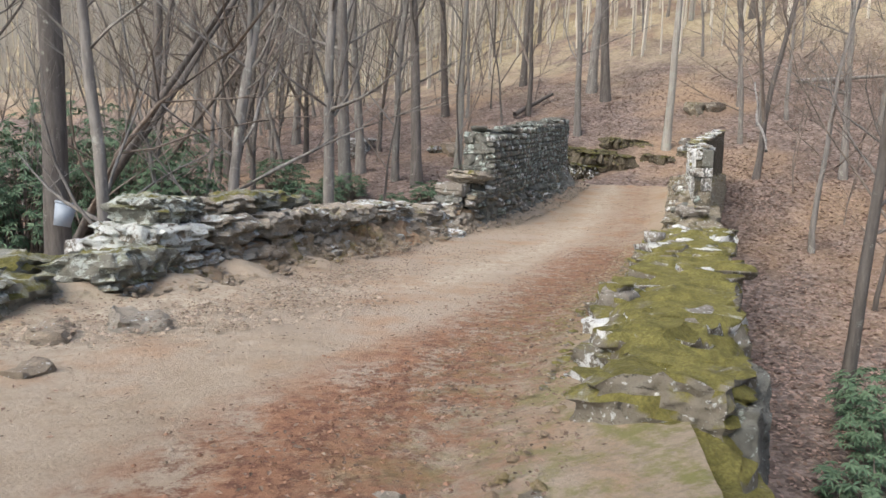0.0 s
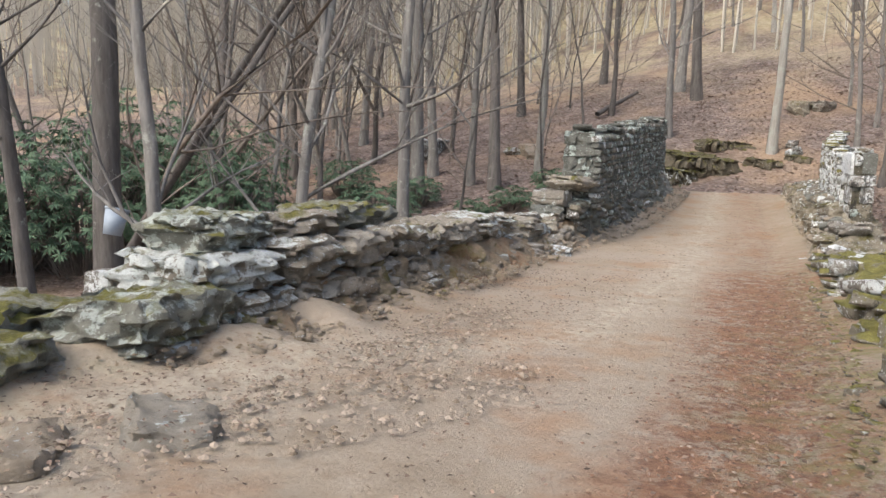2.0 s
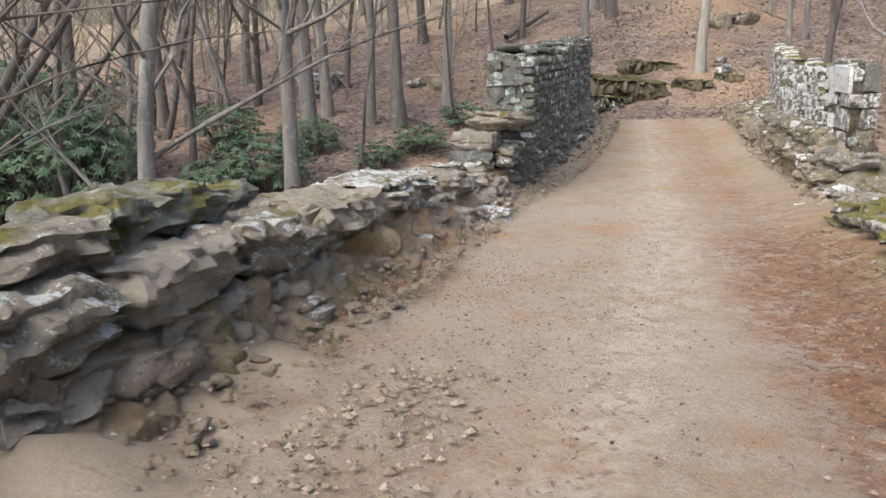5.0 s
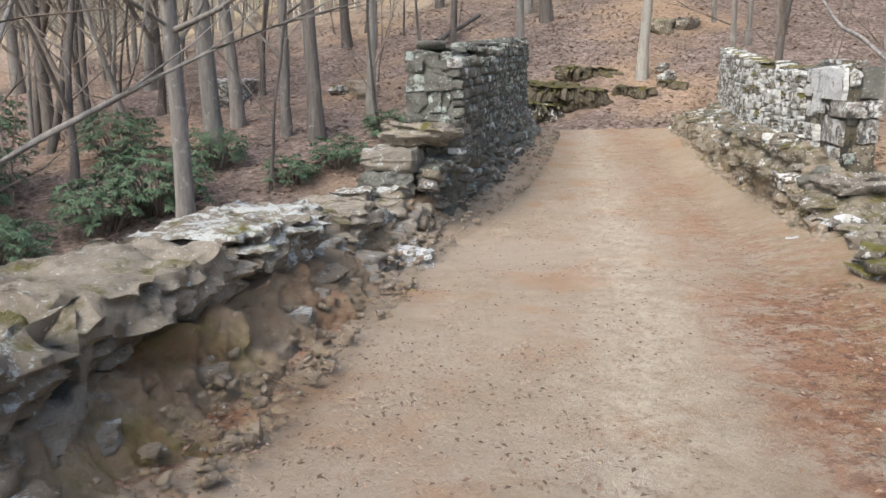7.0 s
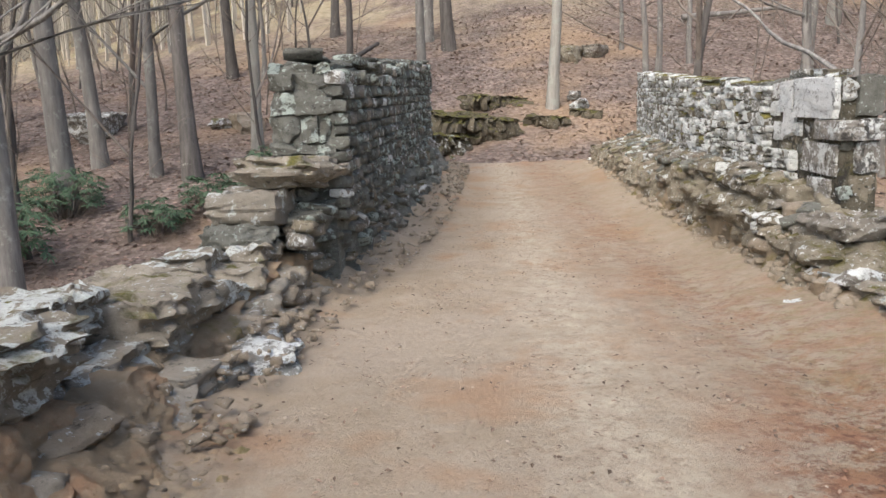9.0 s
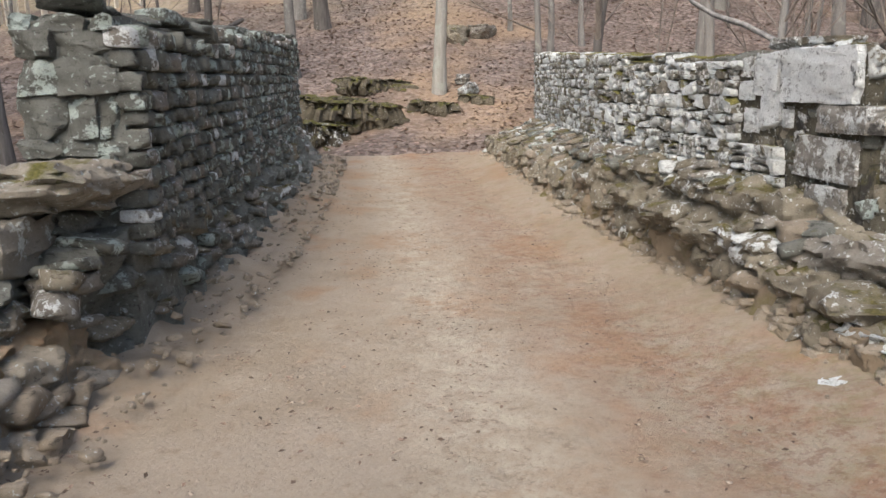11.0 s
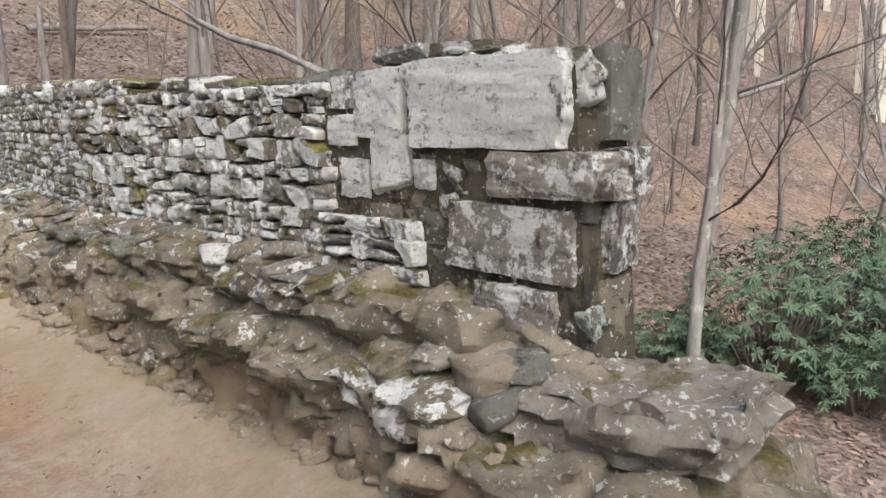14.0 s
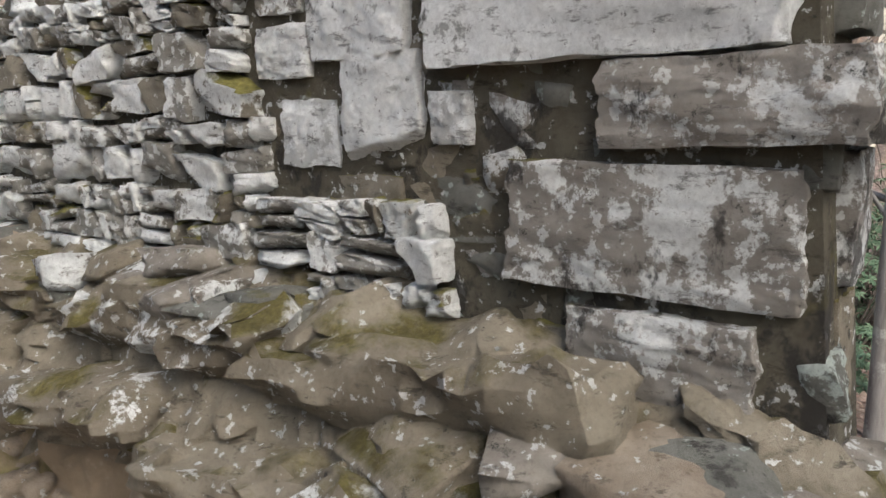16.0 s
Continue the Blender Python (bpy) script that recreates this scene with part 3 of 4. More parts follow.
def coursed(parent, s0, s1, face, side, foot, top, material, low, high, seed, skip=None, proud=0.03, limit_=290, tilt=0.075, narrow=1.0, other=None, split=0.0, squared=False):
    """Rows of uneven stones on a wall's face. side: -1 where the face looks to the left."""
    r = random.Random(seed)
    poses = []
    z = foot(s0) - 0.9
    while z < 4:
        h = r.uniform(low, high)
        s = s0 + r.uniform(-0.06, 0.03)
        while s < s1:
            w = h * r.choice((r.uniform(0.6, 1.2), r.uniform(1.1, 2.4))) * narrow
            c = s + w / 2
            zz = z + tilt * (c - s0) + 0.02 * rough((c, z, 0), 0.5, seed)
            if foot(c) - h < zz and zz + h < top(c) + 0.03 and c < s1 and not (skip and skip(c, zz + h / 2)):
                turn = (r.uniform(-4, 4), r.uniform(-7, 7) - 4.3, r.uniform(-3, 3))
                f = face(c) + side * r.uniform(-0.02, proud)
                if split and r.random() < split and h > 0.085:
                    for k in (0.26, 0.76):
                        poses.append((c, turned(c, f, zz + h * k, *turn, (w * r.uniform(0.75, 0.97), 0.2, h * r.uniform(0.4, 0.52)))))
                else:
                    poses.append((c, turned(c, f, zz + h / 2 + r.uniform(-0.012, 0.012), *turn, (w * r.uniform(0.84, 0.97), 0.2, h * r.uniform(0.76, 1.02)))))
            s += w
        z += h
    poses.sort(key=lambda p: p[0])
    for i, (_, m) in enumerate(poses[:limit_]):
        stone(m, other if other and r.random() < 0.2 else material, parent, squared=squared)
    if len(poses) > limit_:
        for k in range(5):
            joined_stones("far_stones", [m for _, m in poses[limit_ + k::5]], other if other and k == 2 else material, parent)


coursed(tall_left, 18.9, 29.5, face_left, 1, lambda s: deck_z(s) + 0.75, tall_top_left, STONE_DARK, 0.09, 0.16, 11, None, 0.035, 300, 0.075, 0.85, STONE)
coursed(tall_right, 19.0, 30.6, face_right, -1, foot_right, tall_top_right, STONE_WHITE, 0.07, 0.15, 12, lambda s, z: s < 19.65 and z > 1.38, -0.045, 330, 0.075, 0.95, STONE_MOSS, 0.35, True)
# the near end of the left wall, square to the road
z = 1.0
while z < 2.3:
    n, h = -3.44, rng.choice((0.12, 0.16, 0.24, 0.28))
    while n > -3.98:
        w = min(rng.uniform(0.12, 0.38), n + 4.06)
        stone(turned(19.0 + rng.uniform(-0.02, 0.03), n - w / 2, z + h / 2, rng.uniform(-4, 4), 0, rng.uniform(-3, 3), (0.3, w * 1.04, h * rng.uniform(0.96, 1.06))), STONE_DARK, tall_left, squared=True)
        n -= w
    z += h
for i in range(26):
    s = 19.1 + i * 0.41
    stone(turned(s, face_left(s) - rng.uniform(0.1, 0.45), tall_top_left(s) + rng.uniform(-0.02, 0.03), rng.uniform(0, 90), 0, 0, (rng.uniform(0.3, 0.55), 0.4, rng.uniform(0.07, 0.13))), STONE_DARK, tall_left)
for i in range(40):
    s = 19.1 + i * 0.28
    stone(turned(s, face_right(s) + rng.uniform(0.08, 0.28), tall_top_right(s) - 0.01, rng.uniform(0, 90), 0, 0, (rng.uniform(0.15, 0.35), 0.25, rng.uniform(0.05, 0.1))), rng.choice((STONE_DARK, STONE_MOSS, STONE_WHITE)), tall_right)

BLOCKS = {}


def block(parent, s0, s1, n, z0, z1, depth, material, yaw=0.0, skew=-4.3, side=0.0, roll=0.0):
    """A squared block with worn edges: along s from s0 to s1, its face at n."""
    me = stone_mesh("stone", material, 50 + 1.3 * len(BLOCKS), 22, 0.12, 0, 0.09, 1, 26)
    BLOCKS[len(BLOCKS)] = me
    ob = new("stone", me)
    ob.parent = parent
    u = noise.noise((7.7 * s0, 3.1 * z0, 0))
    ob.matrix_basis = turned((s0 + s1) / 2, n + depth / 2 + 0.03 * u, (z0 + z1) / 2, yaw + 4 * u, skew - 2 * u, roll, ((s1 - s0) * 0.975, depth, (z1 - z0) * 0.965))
    return ob


for s0, s1, n, z0, z1, depth, mat in (
        (19.06, 19.42, 1.24, 1.7, 2.03, 0.3, STONE_PALE), (18.14, 19.03, 1.22, 1.61, 2.0, 0.3, STONE_PALE), (18.0, 18.56, 1.23, 1.4, 1.59, 0.3, STONE_BLOCK), (19.05, 19.33, 1.24, 1.39, 1.71, 0.25, STONE_PALE),
        (18.9, 19.03, 1.26, 1.45, 1.59, 0.2, STONE_PALE), (18.57, 18.92, 1.3, 1.41, 1.61, 0.25, STONE_CORE), (18.14, 18.83, 1.22, 1.08, 1.39, 0.3, STONE_BLOCK), (18.24, 18.67, 1.22, 0.85, 1.06, 0.3, STONE_BLOCK),
        (19.36, 19.59, 1.25, 1.42, 1.62, 0.25, STONE_PALE), (19.44, 19.64, 1.25, 1.86, 2.03, 0.25, STONE_WHITE), (19.43, 19.66, 1.25, 1.68, 1.84, 0.25, STONE_WHITE), (18.84, 19.12, 1.28, 1.2, 1.39, 0.25, STONE_DARK), (19.14, 19.42, 1.28, 1.2, 1.39, 0.25, STONE_MOSS),
        (18.68, 18.94, 1.3, 0.98, 1.18, 0.25, STONE_DARK), (18.96, 19.36, 1.28, 1.03, 1.19, 0.2, STONE_BLOCK), (18.6, 18.95, 1.27, 0.88, 0.99, 0.2, STONE_BROWN),
        (18.05, 18.3, 1.4, 1.61, 1.98, 0.22, STONE_DARK), (18.02, 18.3, 1.4, 1.4, 1.59, 0.23, STONE_BLOCK), (18.08, 18.3, 1.38, 1.1, 1.39, 0.22, STONE_BLOCK), (18.12, 18.4, 1.34, 0.75, 1.1, 0.26, STONE_BROWN),
        (19.02, 19.33, 1.3, 2.04, 2.13, 0.25, STONE_WHITE), (18.6, 19.0, 1.36, 2.03, 2.09, 0.25, STONE_BROWN)):
    block(tall_right, s0, s1, n, z0, z1, depth, mat)


def slab(parent, s, n, z, length, width, thick, yaw=0.0, material=STONE, pitch=0.0, roll=0.0):
    """z: the slab's underside."""
    ob = stone(turned(s, n, z + thick / 2, yaw, pitch, roll, (length, width, thick)), material, parent, True)
    return ob


# bedded rock along the low left wall
def shelf(parent, s, n, z, length, width, thick, yaw=0.0, material=STONE_SHELF, pitch=0.0, roll=0.0, under=0.04, blunt=0.08, ragged=0.06):
    """z: the rock's underside."""
    ob = new("stone", bedrock_mesh("stone", material, length, width, thick, 3.1 * s + n, under, blunt, ragged))
    ob.parent = parent
    ob.matrix_basis = turned(s, n, z, yaw, pitch, roll)
    return ob


for row in ((4.9, -5.0, -0.02, 1.0, 0.7, 0.16, -20, STONE_GREEN), (5.75, -4.6, 0.02, 1.0, 0.8, 0.26, 8, STONE_GREEN), (6.95, -4.35, 0.1, 1.2, 0.85, 0.32, 4, STONE_GREEN), (6.3, -5.1, 0.02, 1.1, 0.7, 0.34, 10, STONE_GREEN),
            (7.7, -4.5, 0.34, 1.05, 0.95, 0.3, -6, STONE_SHELF), (8.6, -4.35, 0.36, 0.85, 0.85, 0.33, 4, STONE_SHELF), (8.75, -4.3, 0.1, 1.1, 0.8, 0.27, 2, STONE_BARE), (7.85, -4.25, 0.1, 0.8, 0.6, 0.24, -4, STONE_BARE),
            (7.95, -4.62, 0.64, 1.05, 0.7, 0.28, 6, STONE_GREEN), (8.85, -4.55, 0.64, 1.0, 0.75, 0.26, -8, STONE_SHELF), (9.6, -4.3, 0.4, 1.15, 0.85, 0.3, 2, STONE_BARE), (9.75, -4.25, 0.12, 0.95, 0.7, 0.28, -3, STONE_BARE),
            (10.2, -4.75, 0.68, 1.5, 0.7, 0.26, 4, STONE_GREEN), (11.05, -4.95, 0.64, 1.3, 0.6, 0.24, -4, STONE_GREEN), (10.7, -4.3, 0.4, 1.05, 0.95, 0.3, -2, STONE_SHELF), (10.85, -4.2, 0.12, 1.1, 0.7, 0.27, 2, STONE_BARE),
            (12.1, -4.4, 0.36, 1.9, 1.1, 0.35, 0, STONE_SHELF), (13.75, -4.35, 0.4, 1.45, 1.1, 0.33, -1, STONE_SHELF), (13.6, -4.3, 0.1, 1.2, 0.7, 0.3, 3, STONE_BARE), (14.85, -4.55, 0.36, 1.0, 0.8, 0.34, 3, STONE_SHELF),
            (14.9, -4.25, 0.08, 1.1, 0.7, 0.3, -3, STONE_BARE), (15.9, -4.32, 0.22, 1.35, 0.95, 0.37, 1, STONE_SHELF), (16.75, -4.55, 0.25, 0.8, 0.6, 0.32, 5, STONE_SHELF), (16.8, -4.05, 0.22, 0.5, 0.45, 0.22, -12, STONE_SHELF),
            (17.3, -4.0, 0.22, 0.55, 0.5, 0.3, 10, STONE_SHELF), (17.25, -4.4, 0.3, 0.7, 0.5, 0.32, 0, STONE_SHELF), (17.1, -3.78, 0.08, 0.5, 0.35, 0.2, 14, STONE_BARE), (17.7, -3.75, 0.12, 0.45, 0.4, 0.26, -10, STONE_SHELF), (17.75, -4.0, 0.4, 0.55, 0.45, 0.22, -8, STONE_SHELF)):
    shelf(left_wall, *row)
shelf(left_wall, 18.2, -4.08, 0.78, 0.85, 0.7, 0.3, -4, STONE_BARE, 0, 0, 0.02, 0.05, 0.02)
shelf(left_wall, 18.1, -4.15, 0.45, 0.9, 0.7, 0.33, 3, STONE_DARK)
shelf(left_wall, 18.5, -3.8, 1.1, 1.15, 0.8, 0.26, -6, STONE_SHELF, 0, 0, 0.08, 0.08, 0.05)
shelf(left_wall, 18.75, -4.0, 0.5, 0.9, 0.7, 0.56, 0, STONE_DARK)
# smaller bedded stones beneath and behind them
r = random.Random(77)
for i in range(75):
    s = r.uniform(6.2, 18.2)
    z = r.uniform(0.0, max(0.12, low_top_left(s) - 0.2))
    n = edge_left(s) + 0.2 - 0.45 * z + r.uniform(-0.1, 0.03)
    if 11.2 < s < 13.2 and r.random() < 0.6:
        continue
    stone(turned(s, n, z, r.uniform(-20, 20), r.uniform(-8, 8), r.uniform(-10, 10), (r.uniform(0.15, 0.5), 0.3, r.uniform(0.07, 0.17))), r.choice((STONE_BARE, STONE_EARTH, STONE_EARTH)), left_wall)
for i in range(55):
    s = r.uniform(7.5, 17.5)
    stone(turned(s, edge_left(s) - r.uniform(0.8, 1.05), low_top_left(s) + r.uniform(-0.4, 0.0), r.uniform(-20, 20), 0, 0, (r.uniform(0.4, 0.9), 0.4, r.uniform(0.15, 0.3))), STONE, left_wall)

# mossy parapet: edge stones and tufts
shelf(right_wall, 4.72, 0.76, 0.0, 1.1, 0.72, 0.34, -14, STONE_MOSS, 3, 0, -0.04, 0.06, 0.04)
shelf(right_wall, 4.75, 0.98, -0.95, 1.1, 0.46, 1.22, -8, STONE_DARK, 0, 0, 0.0, 0.05, 0.04)
shelf(right_wall, 5.75, 0.72, 0.1, 1.1, 0.66, 0.27, -12, STONE_MOSS, 0, 0, -0.03)
for i in range(110):
    s = r.uniform(4.6, 15.6)
    inner = r.random() < 0.55
    n = edge_right(s) + r.uniform(0.0, 0.2) if inner else r.uniform(edge_right(s) + 0.2, mossy_outer(s))
    z = r.uniform(0.02, mossy_top(s)) if inner else mossy_top(s) - 0.02
    stone(turned(s, n, z, r.uniform(-30, 30), r.uniform(-8, 8), r.uniform(-10, 10), (r.uniform(0.2, 0.6), r.uniform(0.2, 0.45), r.uniform(0.07, 0.18))), r.choice((STONE_MOSS, STONE_MOSS, STONE)), right_wall)

# mossy stones and crumbs along the edge before the parapet
for i in range(46):
    s = r.uniform(1.4, 4.4)
    n = r.uniform(0.78, 1.02) if i % 3 else r.uniform(0.35, 0.9)
    stone(turned(s, n, r.uniform(-0.05, 0.04) if i % 3 else 0.02, r.uniform(-30, 30), r.uniform(-8, 8), r.uniform(-10, 10), (r.uniform(0.15, 0.45), r.uniform(0.15, 0.3), r.uniform(0.06, 0.15))), r.choice((STONE_MOSS, STONE_MOSS, STONE, STONE_BROWN)), right_wall)

# rubble of the ledge under the tall right wall
for row in ((17.9, 1.25, 0.55, 1.0, 0.66, 0.21, 2, STONE), (18.0, 1.3, 0.2, 0.8, 0.7, 0.36, 0, STONE_BROWN), (17.3, 0.98, 0.2, 0.6, 0.45, 0.16, 10, STONE), (17.6, 0.85, 0.34, 0.5, 0.4, 0.16, -15, STONE_BROWN), (18.1, 0.95, 0.36, 0.55, 0.45, 0.18, 8, STONE_BROWN), (18.75, 0.98, 0.52, 0.8, 0.5, 0.2, -6, STONE_BROWN), (19.45, 0.98, 0.52, 0.8, 0.5, 0.2, 5, STONE_BROWN),
            (18.55, 0.85, 0.3, 0.35, 0.35, 0.18, 30, STONE_EARTH), (18.2, 0.85, 0.12, 0.3, 0.3, 0.14, 0, STONE_EARTH), (19.0, 1.12, 0.78, 1.1, 0.4, 0.2, 3, STONE_BROWN), (20.0, 1.12, 0.86, 1.2, 0.4, 0.2, -3, STONE_BROWN), (21.1, 1.12, 0.94, 1.1, 0.4, 0.2, 3, STONE_BROWN), (20.3, 0.98, 0.6, 0.9, 0.5, 0.2, 4, STONE_BROWN), (21.2, 1.0, 0.7, 0.8, 0.5, 0.2, -4, STONE_BROWN), (16.4, 1.15, 0.06, 0.95, 0.75, 0.28, -8, STONE_SHELF), (15.5, 1.2, 0.08, 1.0, 0.85, 0.28, 12, STONE_SHELF), (16.2, 0.74, -0.08, 0.6, 0.4, 0.22, -10, STONE_BARE), (17.1, 1.35, 0.0, 0.6, 0.6, 0.26, 10, STONE), (17.05, 0.62, -0.04, 0.6, 0.4, 0.16, 15, STONE), (14.8, 1.1, 0.12, 1.0, 0.8, 0.3, 0, STONE_MOSS), (15.3, 0.72, 0.02, 0.7, 0.5, 0.25, 5, STONE), (16.0, 1.7, 0.0, 0.9, 0.6, 0.4, 5, STONE_MOSS)):
    s, n, z, a, b_, c, yaw, mat = row
    shelf(tall_right, s, n, z, a, b_, c, yaw, mat, 0, 0, 0.05)
for i in range(230):
    s = 17.4 + 12.9 * r.random() ** 0.8
    f = r.random()
    if s < 20 and (f > 0.7 or f < 0.3):
        continue
    pts_ = bank(s)
    n0, z0 = pts_[2]
    n = n0 + (face_right(s) - n0) * f
    z = float(np.interp(n, [p[0] for p in pts_[1:6]], [p[1] for p in pts_[1:6]]))
    big = 0.6 + 0.5 * f
    stone(turned(s, n, z, r.uniform(-30, 30), r.uniform(-8, 8), r.uniform(-20, 5), (r.uniform(0.18, 0.55) * big, r.uniform(0.2, 0.4) * big, r.uniform(0.06, 0.15))), r.choice((STONE_BROWN, STONE_BROWN, STONE, STONE_DARK, STONE_EARTH) if f > 0.3 else (STONE_EARTH, STONE_BROWN)), tall_right)
for i in range(150):
    s = r.uniform(17.8, 30.0)
    f = r.random()
    n = edge_left(s) - 0.08 + (face_left(s) - edge_left(s)) * f
    z = deck_z(s) + 0.12 + 0.75 * f
    stone(turned(s, n, z, r.uniform(-35, 35), r.uniform(-12, 12), r.uniform(-10, 15), (r.uniform(0.15, 0.5), r.uniform(0.2, 0.4), r.uniform(0.07, 0.2))), r.choice((STONE_DARK, STONE_DARK, STONE_BROWN, STONE)), tall_left)

# small stones that fill the gaps between the blocks
for i in range(230):
    s, z = rng.uniform(18.12, 19.7), rng.uniform(0.85, 1.98)
    if z < foot_right(s) - 0.12:
        continue
    a = rng.uniform(0.05, 0.15)
    stone(turned(s, 1.27 + rng.uniform(0.055, 0.085), z, rng.uniform(-10, 10), rng.uniform(-15, 15), rng.uniform(-10, 10), (a * rng.uniform(0.9, 1.7), 0.12, a)), rng.choice((STONE_MOSS, STONE_DARK, STONE_CORE, STONE_BLOCK, STONE_BROWN)), tall_right)

# rubble crumbled from the banks
def rubble(name, count, place, low, high, material, seed, parent):
    r = random.Random(seed)
    poses = []
    for _ in range(count):
        s, n, z = place(r)
        a = low + (high - low) * r.random() ** 2
        poses.append(turned(s, n, z, r.uniform(0, 180), r.uniform(-25, 25), r.uniform(-25, 25), (a * r.uniform(0.8, 1.6), a, a * r.uniform(0.35, 0.8))))
    joined_stones(name, poses, material, parent)


def bank_place(r):
    s, f = r.uniform(16.6, 30.3), r.random()
    pts_ = bank(s)
    n = pts_[1][0] - 0.12 + (pts_[3][0] + 0.12 - pts_[1][0]) * f
    return s, n, float(np.interp(n, [p[0] for p in pts_[1:6]], [p[1] for p in pts_[1:6]])) + 0.01


def foot_place(r):
    s, f = r.uniform(6.5, 30), r.random() ** 1.6
    n = edge_left(s) + 0.6 - 0.5 * f
    return s, n, deck_z(s) + 0.06 + 0.16 * f


rubble("rubble", 1500, bank_place, 0.025, 0.13, STONE_EARTH, 61, tall_right)
rubble("rubble", 700, foot_place, 0.02, 0.08, STONE_EARTH, 62, left_wall)
rubble("rubble", 500, lambda r: (lambda s: (s, edge_right(s) - r.uniform(-0.15, 0.3), deck_z(s) + 0.08))(r.uniform(4.6, 14)), 0.02, 0.08, STONE_MOSS, 63, right_wall)


# ---- trees ----
def tube(bm, points, radii, sides=7):
    rings = []
    for i, (p, r) in enumerate(zip(points, radii)):
        d = (points[min(i + 1, len(points) - 1)] - points[max(i - 1, 0)]).normalized()
        a = d.orthogonal().normalized()
        b = d.cross(a)
        rings.append([bm.verts.new(p + r * (math.cos(2 * math.pi * k / sides) * a + math.sin(2 * math.pi * k / sides) * b)) for k in range(sides)])
    for x, y in zip(rings, rings[1:]):
        best = min(range(sides), key=lambda j: (x[0].co - y[j].co).length)
        for k in range(sides):
            bm.faces.new((x[k], x[(k + 1) % sides], y[(k + 1 + best) % sides], y[(k + best) % sides]))
    if len(rings[-1]) > 2:
        bm.faces.new(rings[-1])


def tree_meshes(seed, height, radius, wander, fork, bark, first=0.3, limbs=14):
    """Trunk and crown of a bare tree: its base at the origin."""
    r = random.Random(seed)
    pts, rad = [], []
    p = Vector((0, 0, -0.5))
    d = Vector((r.uniform(-0.04, 0.04), r.uniform(-0.04, 0.04), 1))
    steps = 12
    for i in range(steps + 1):
        f = i / steps
        pts.append(p.copy())
        rad.append(radius * (1.0 - 0.8 * f) * (1.45 if i == 0 else 1.06 if i == 1 else 1))
        d += Vector((r.uniform(-wander, wander), r.uniform(-wander, wander), 0))
        d.z = 1
        p += d.normalized() * (height + 0.5) / steps
    trunk = bmesh.new()
    tube(trunk, pts, rad, 10)
    crown = bmesh.new()

    def limb(start, way, length, thick, depth):
        q, w = start.copy(), way.normalized()
        line, rr = [q.copy()], [thick]
        n = 5 if depth < 2 else 3
        for j in range(n):
            w = (w + Vector((r.uniform(-0.25, 0.25), r.uniform(-0.25, 0.25), r.uniform(-0.08, 0.22)))).normalized()
            q += w * length / n
            line.append(q.copy())
            rr.append(thick * (1 - 0.8 * (j + 1) / n))
            if depth < 2 and j > 0:
                for _ in range(2 if depth == 0 else 1):
                    side = (w + Vector((r.uniform(-1, 1), r.uniform(-1, 1), r.uniform(-0.3, 0.7))) * 0.9)
                    limb(q, side, length * r.uniform(0.3, 0.55), rr[-1] * 0.55, depth + 1)
        tube(crown, line, rr, 5 if depth == 0 else 3)

    for i in range(limbs):
        f = r.uniform(first, 0.97)
        k = min(steps - 1, int(f * steps))
        at_ = pts[k].lerp(pts[k + 1], f * steps - k)
        a = r.uniform(0, 2 * math.pi)
        limb(at_, Vector((math.cos(a), math.sin(a), r.uniform(0.3, 1.3))), height * r.uniform(0.12, 0.3) * (1.2 - 0.6 * f), rad[k] * r.uniform(0.2, 0.42), 0)
    if fork:
        k = int(fork * steps)
        a = r.uniform(0, 6.28)
        limb(pts[k], Vector((math.cos(a) * 0.4, math.sin(a) * 0.4, 1)), height * (1 - fork), rad[k] * 0.75, 0)
    return mesh_of("trunk", trunk, bark), mesh_of("crown", crown, bark if radius > 0.12 else TWIG)


TREES = []
for i, (hgt, rad_, wan, frk, bark, first, limbs) in enumerate((
        (17, 0.17, 0.05, 0, BARK_GREY, 0.18, 26), (15, 0.13, 0.08, 0.3, BARK_GREY, 0.12, 26), (19, 0.22, 0.035, 0, BARK_DARK, 0.28, 22), (12, 0.08, 0.11, 0, BARK_GREY, 0.1, 24),
        (16, 0.15, 0.04, 0, BARK_PALE, 0.3, 16), (9, 0.055, 0.15, 0.3, BARK_DARK, 0.08, 20), (14, 0.11, 0.11, 0.2, BARK_DARK, 0.12, 26), (20, 0.28, 0.03, 0.5, BARK_GREY, 0.35, 20), (6, 0.03, 0.17, 0.2, TWIG, 0.08, 18))):
    TREES.append(tree_meshes(100 + i, hgt, rad_, wan, frk, bark, first, limbs))
WORDS = ["slender grey-barked bare tree on the leafy hillside", "forked grey bare tree on the forest floor", "tall dark-barked bare tree standing in fallen leaves", "thin crooked grey bare sapling among fallen leaves",
         "pale-barked bare tree on the leafy slope", "small dark crooked bare tree in the undergrowth", "dark forked bare tree above the creek bank", "stout grey bare tree with spreading limbs", "twiggy leafless sapling in the leaf litter"]


def tree(kind, x, y, turn=0.0, size=1.0, lean=(0, 0), sink=0.0):
    base = tagged(new("tree"), WORDS[kind], "tree", "trees of the wood")
    base.matrix_basis = pose(x, y, ground_z(x, y) - sink, lean[0], lean[1], turn) @ Matrix.Scale(size, 4)
    for name, me in zip(("trunk", "crown"), TREES[kind]):
        ob = new(name, me)
        ob.parent = base
    return base


placed = []


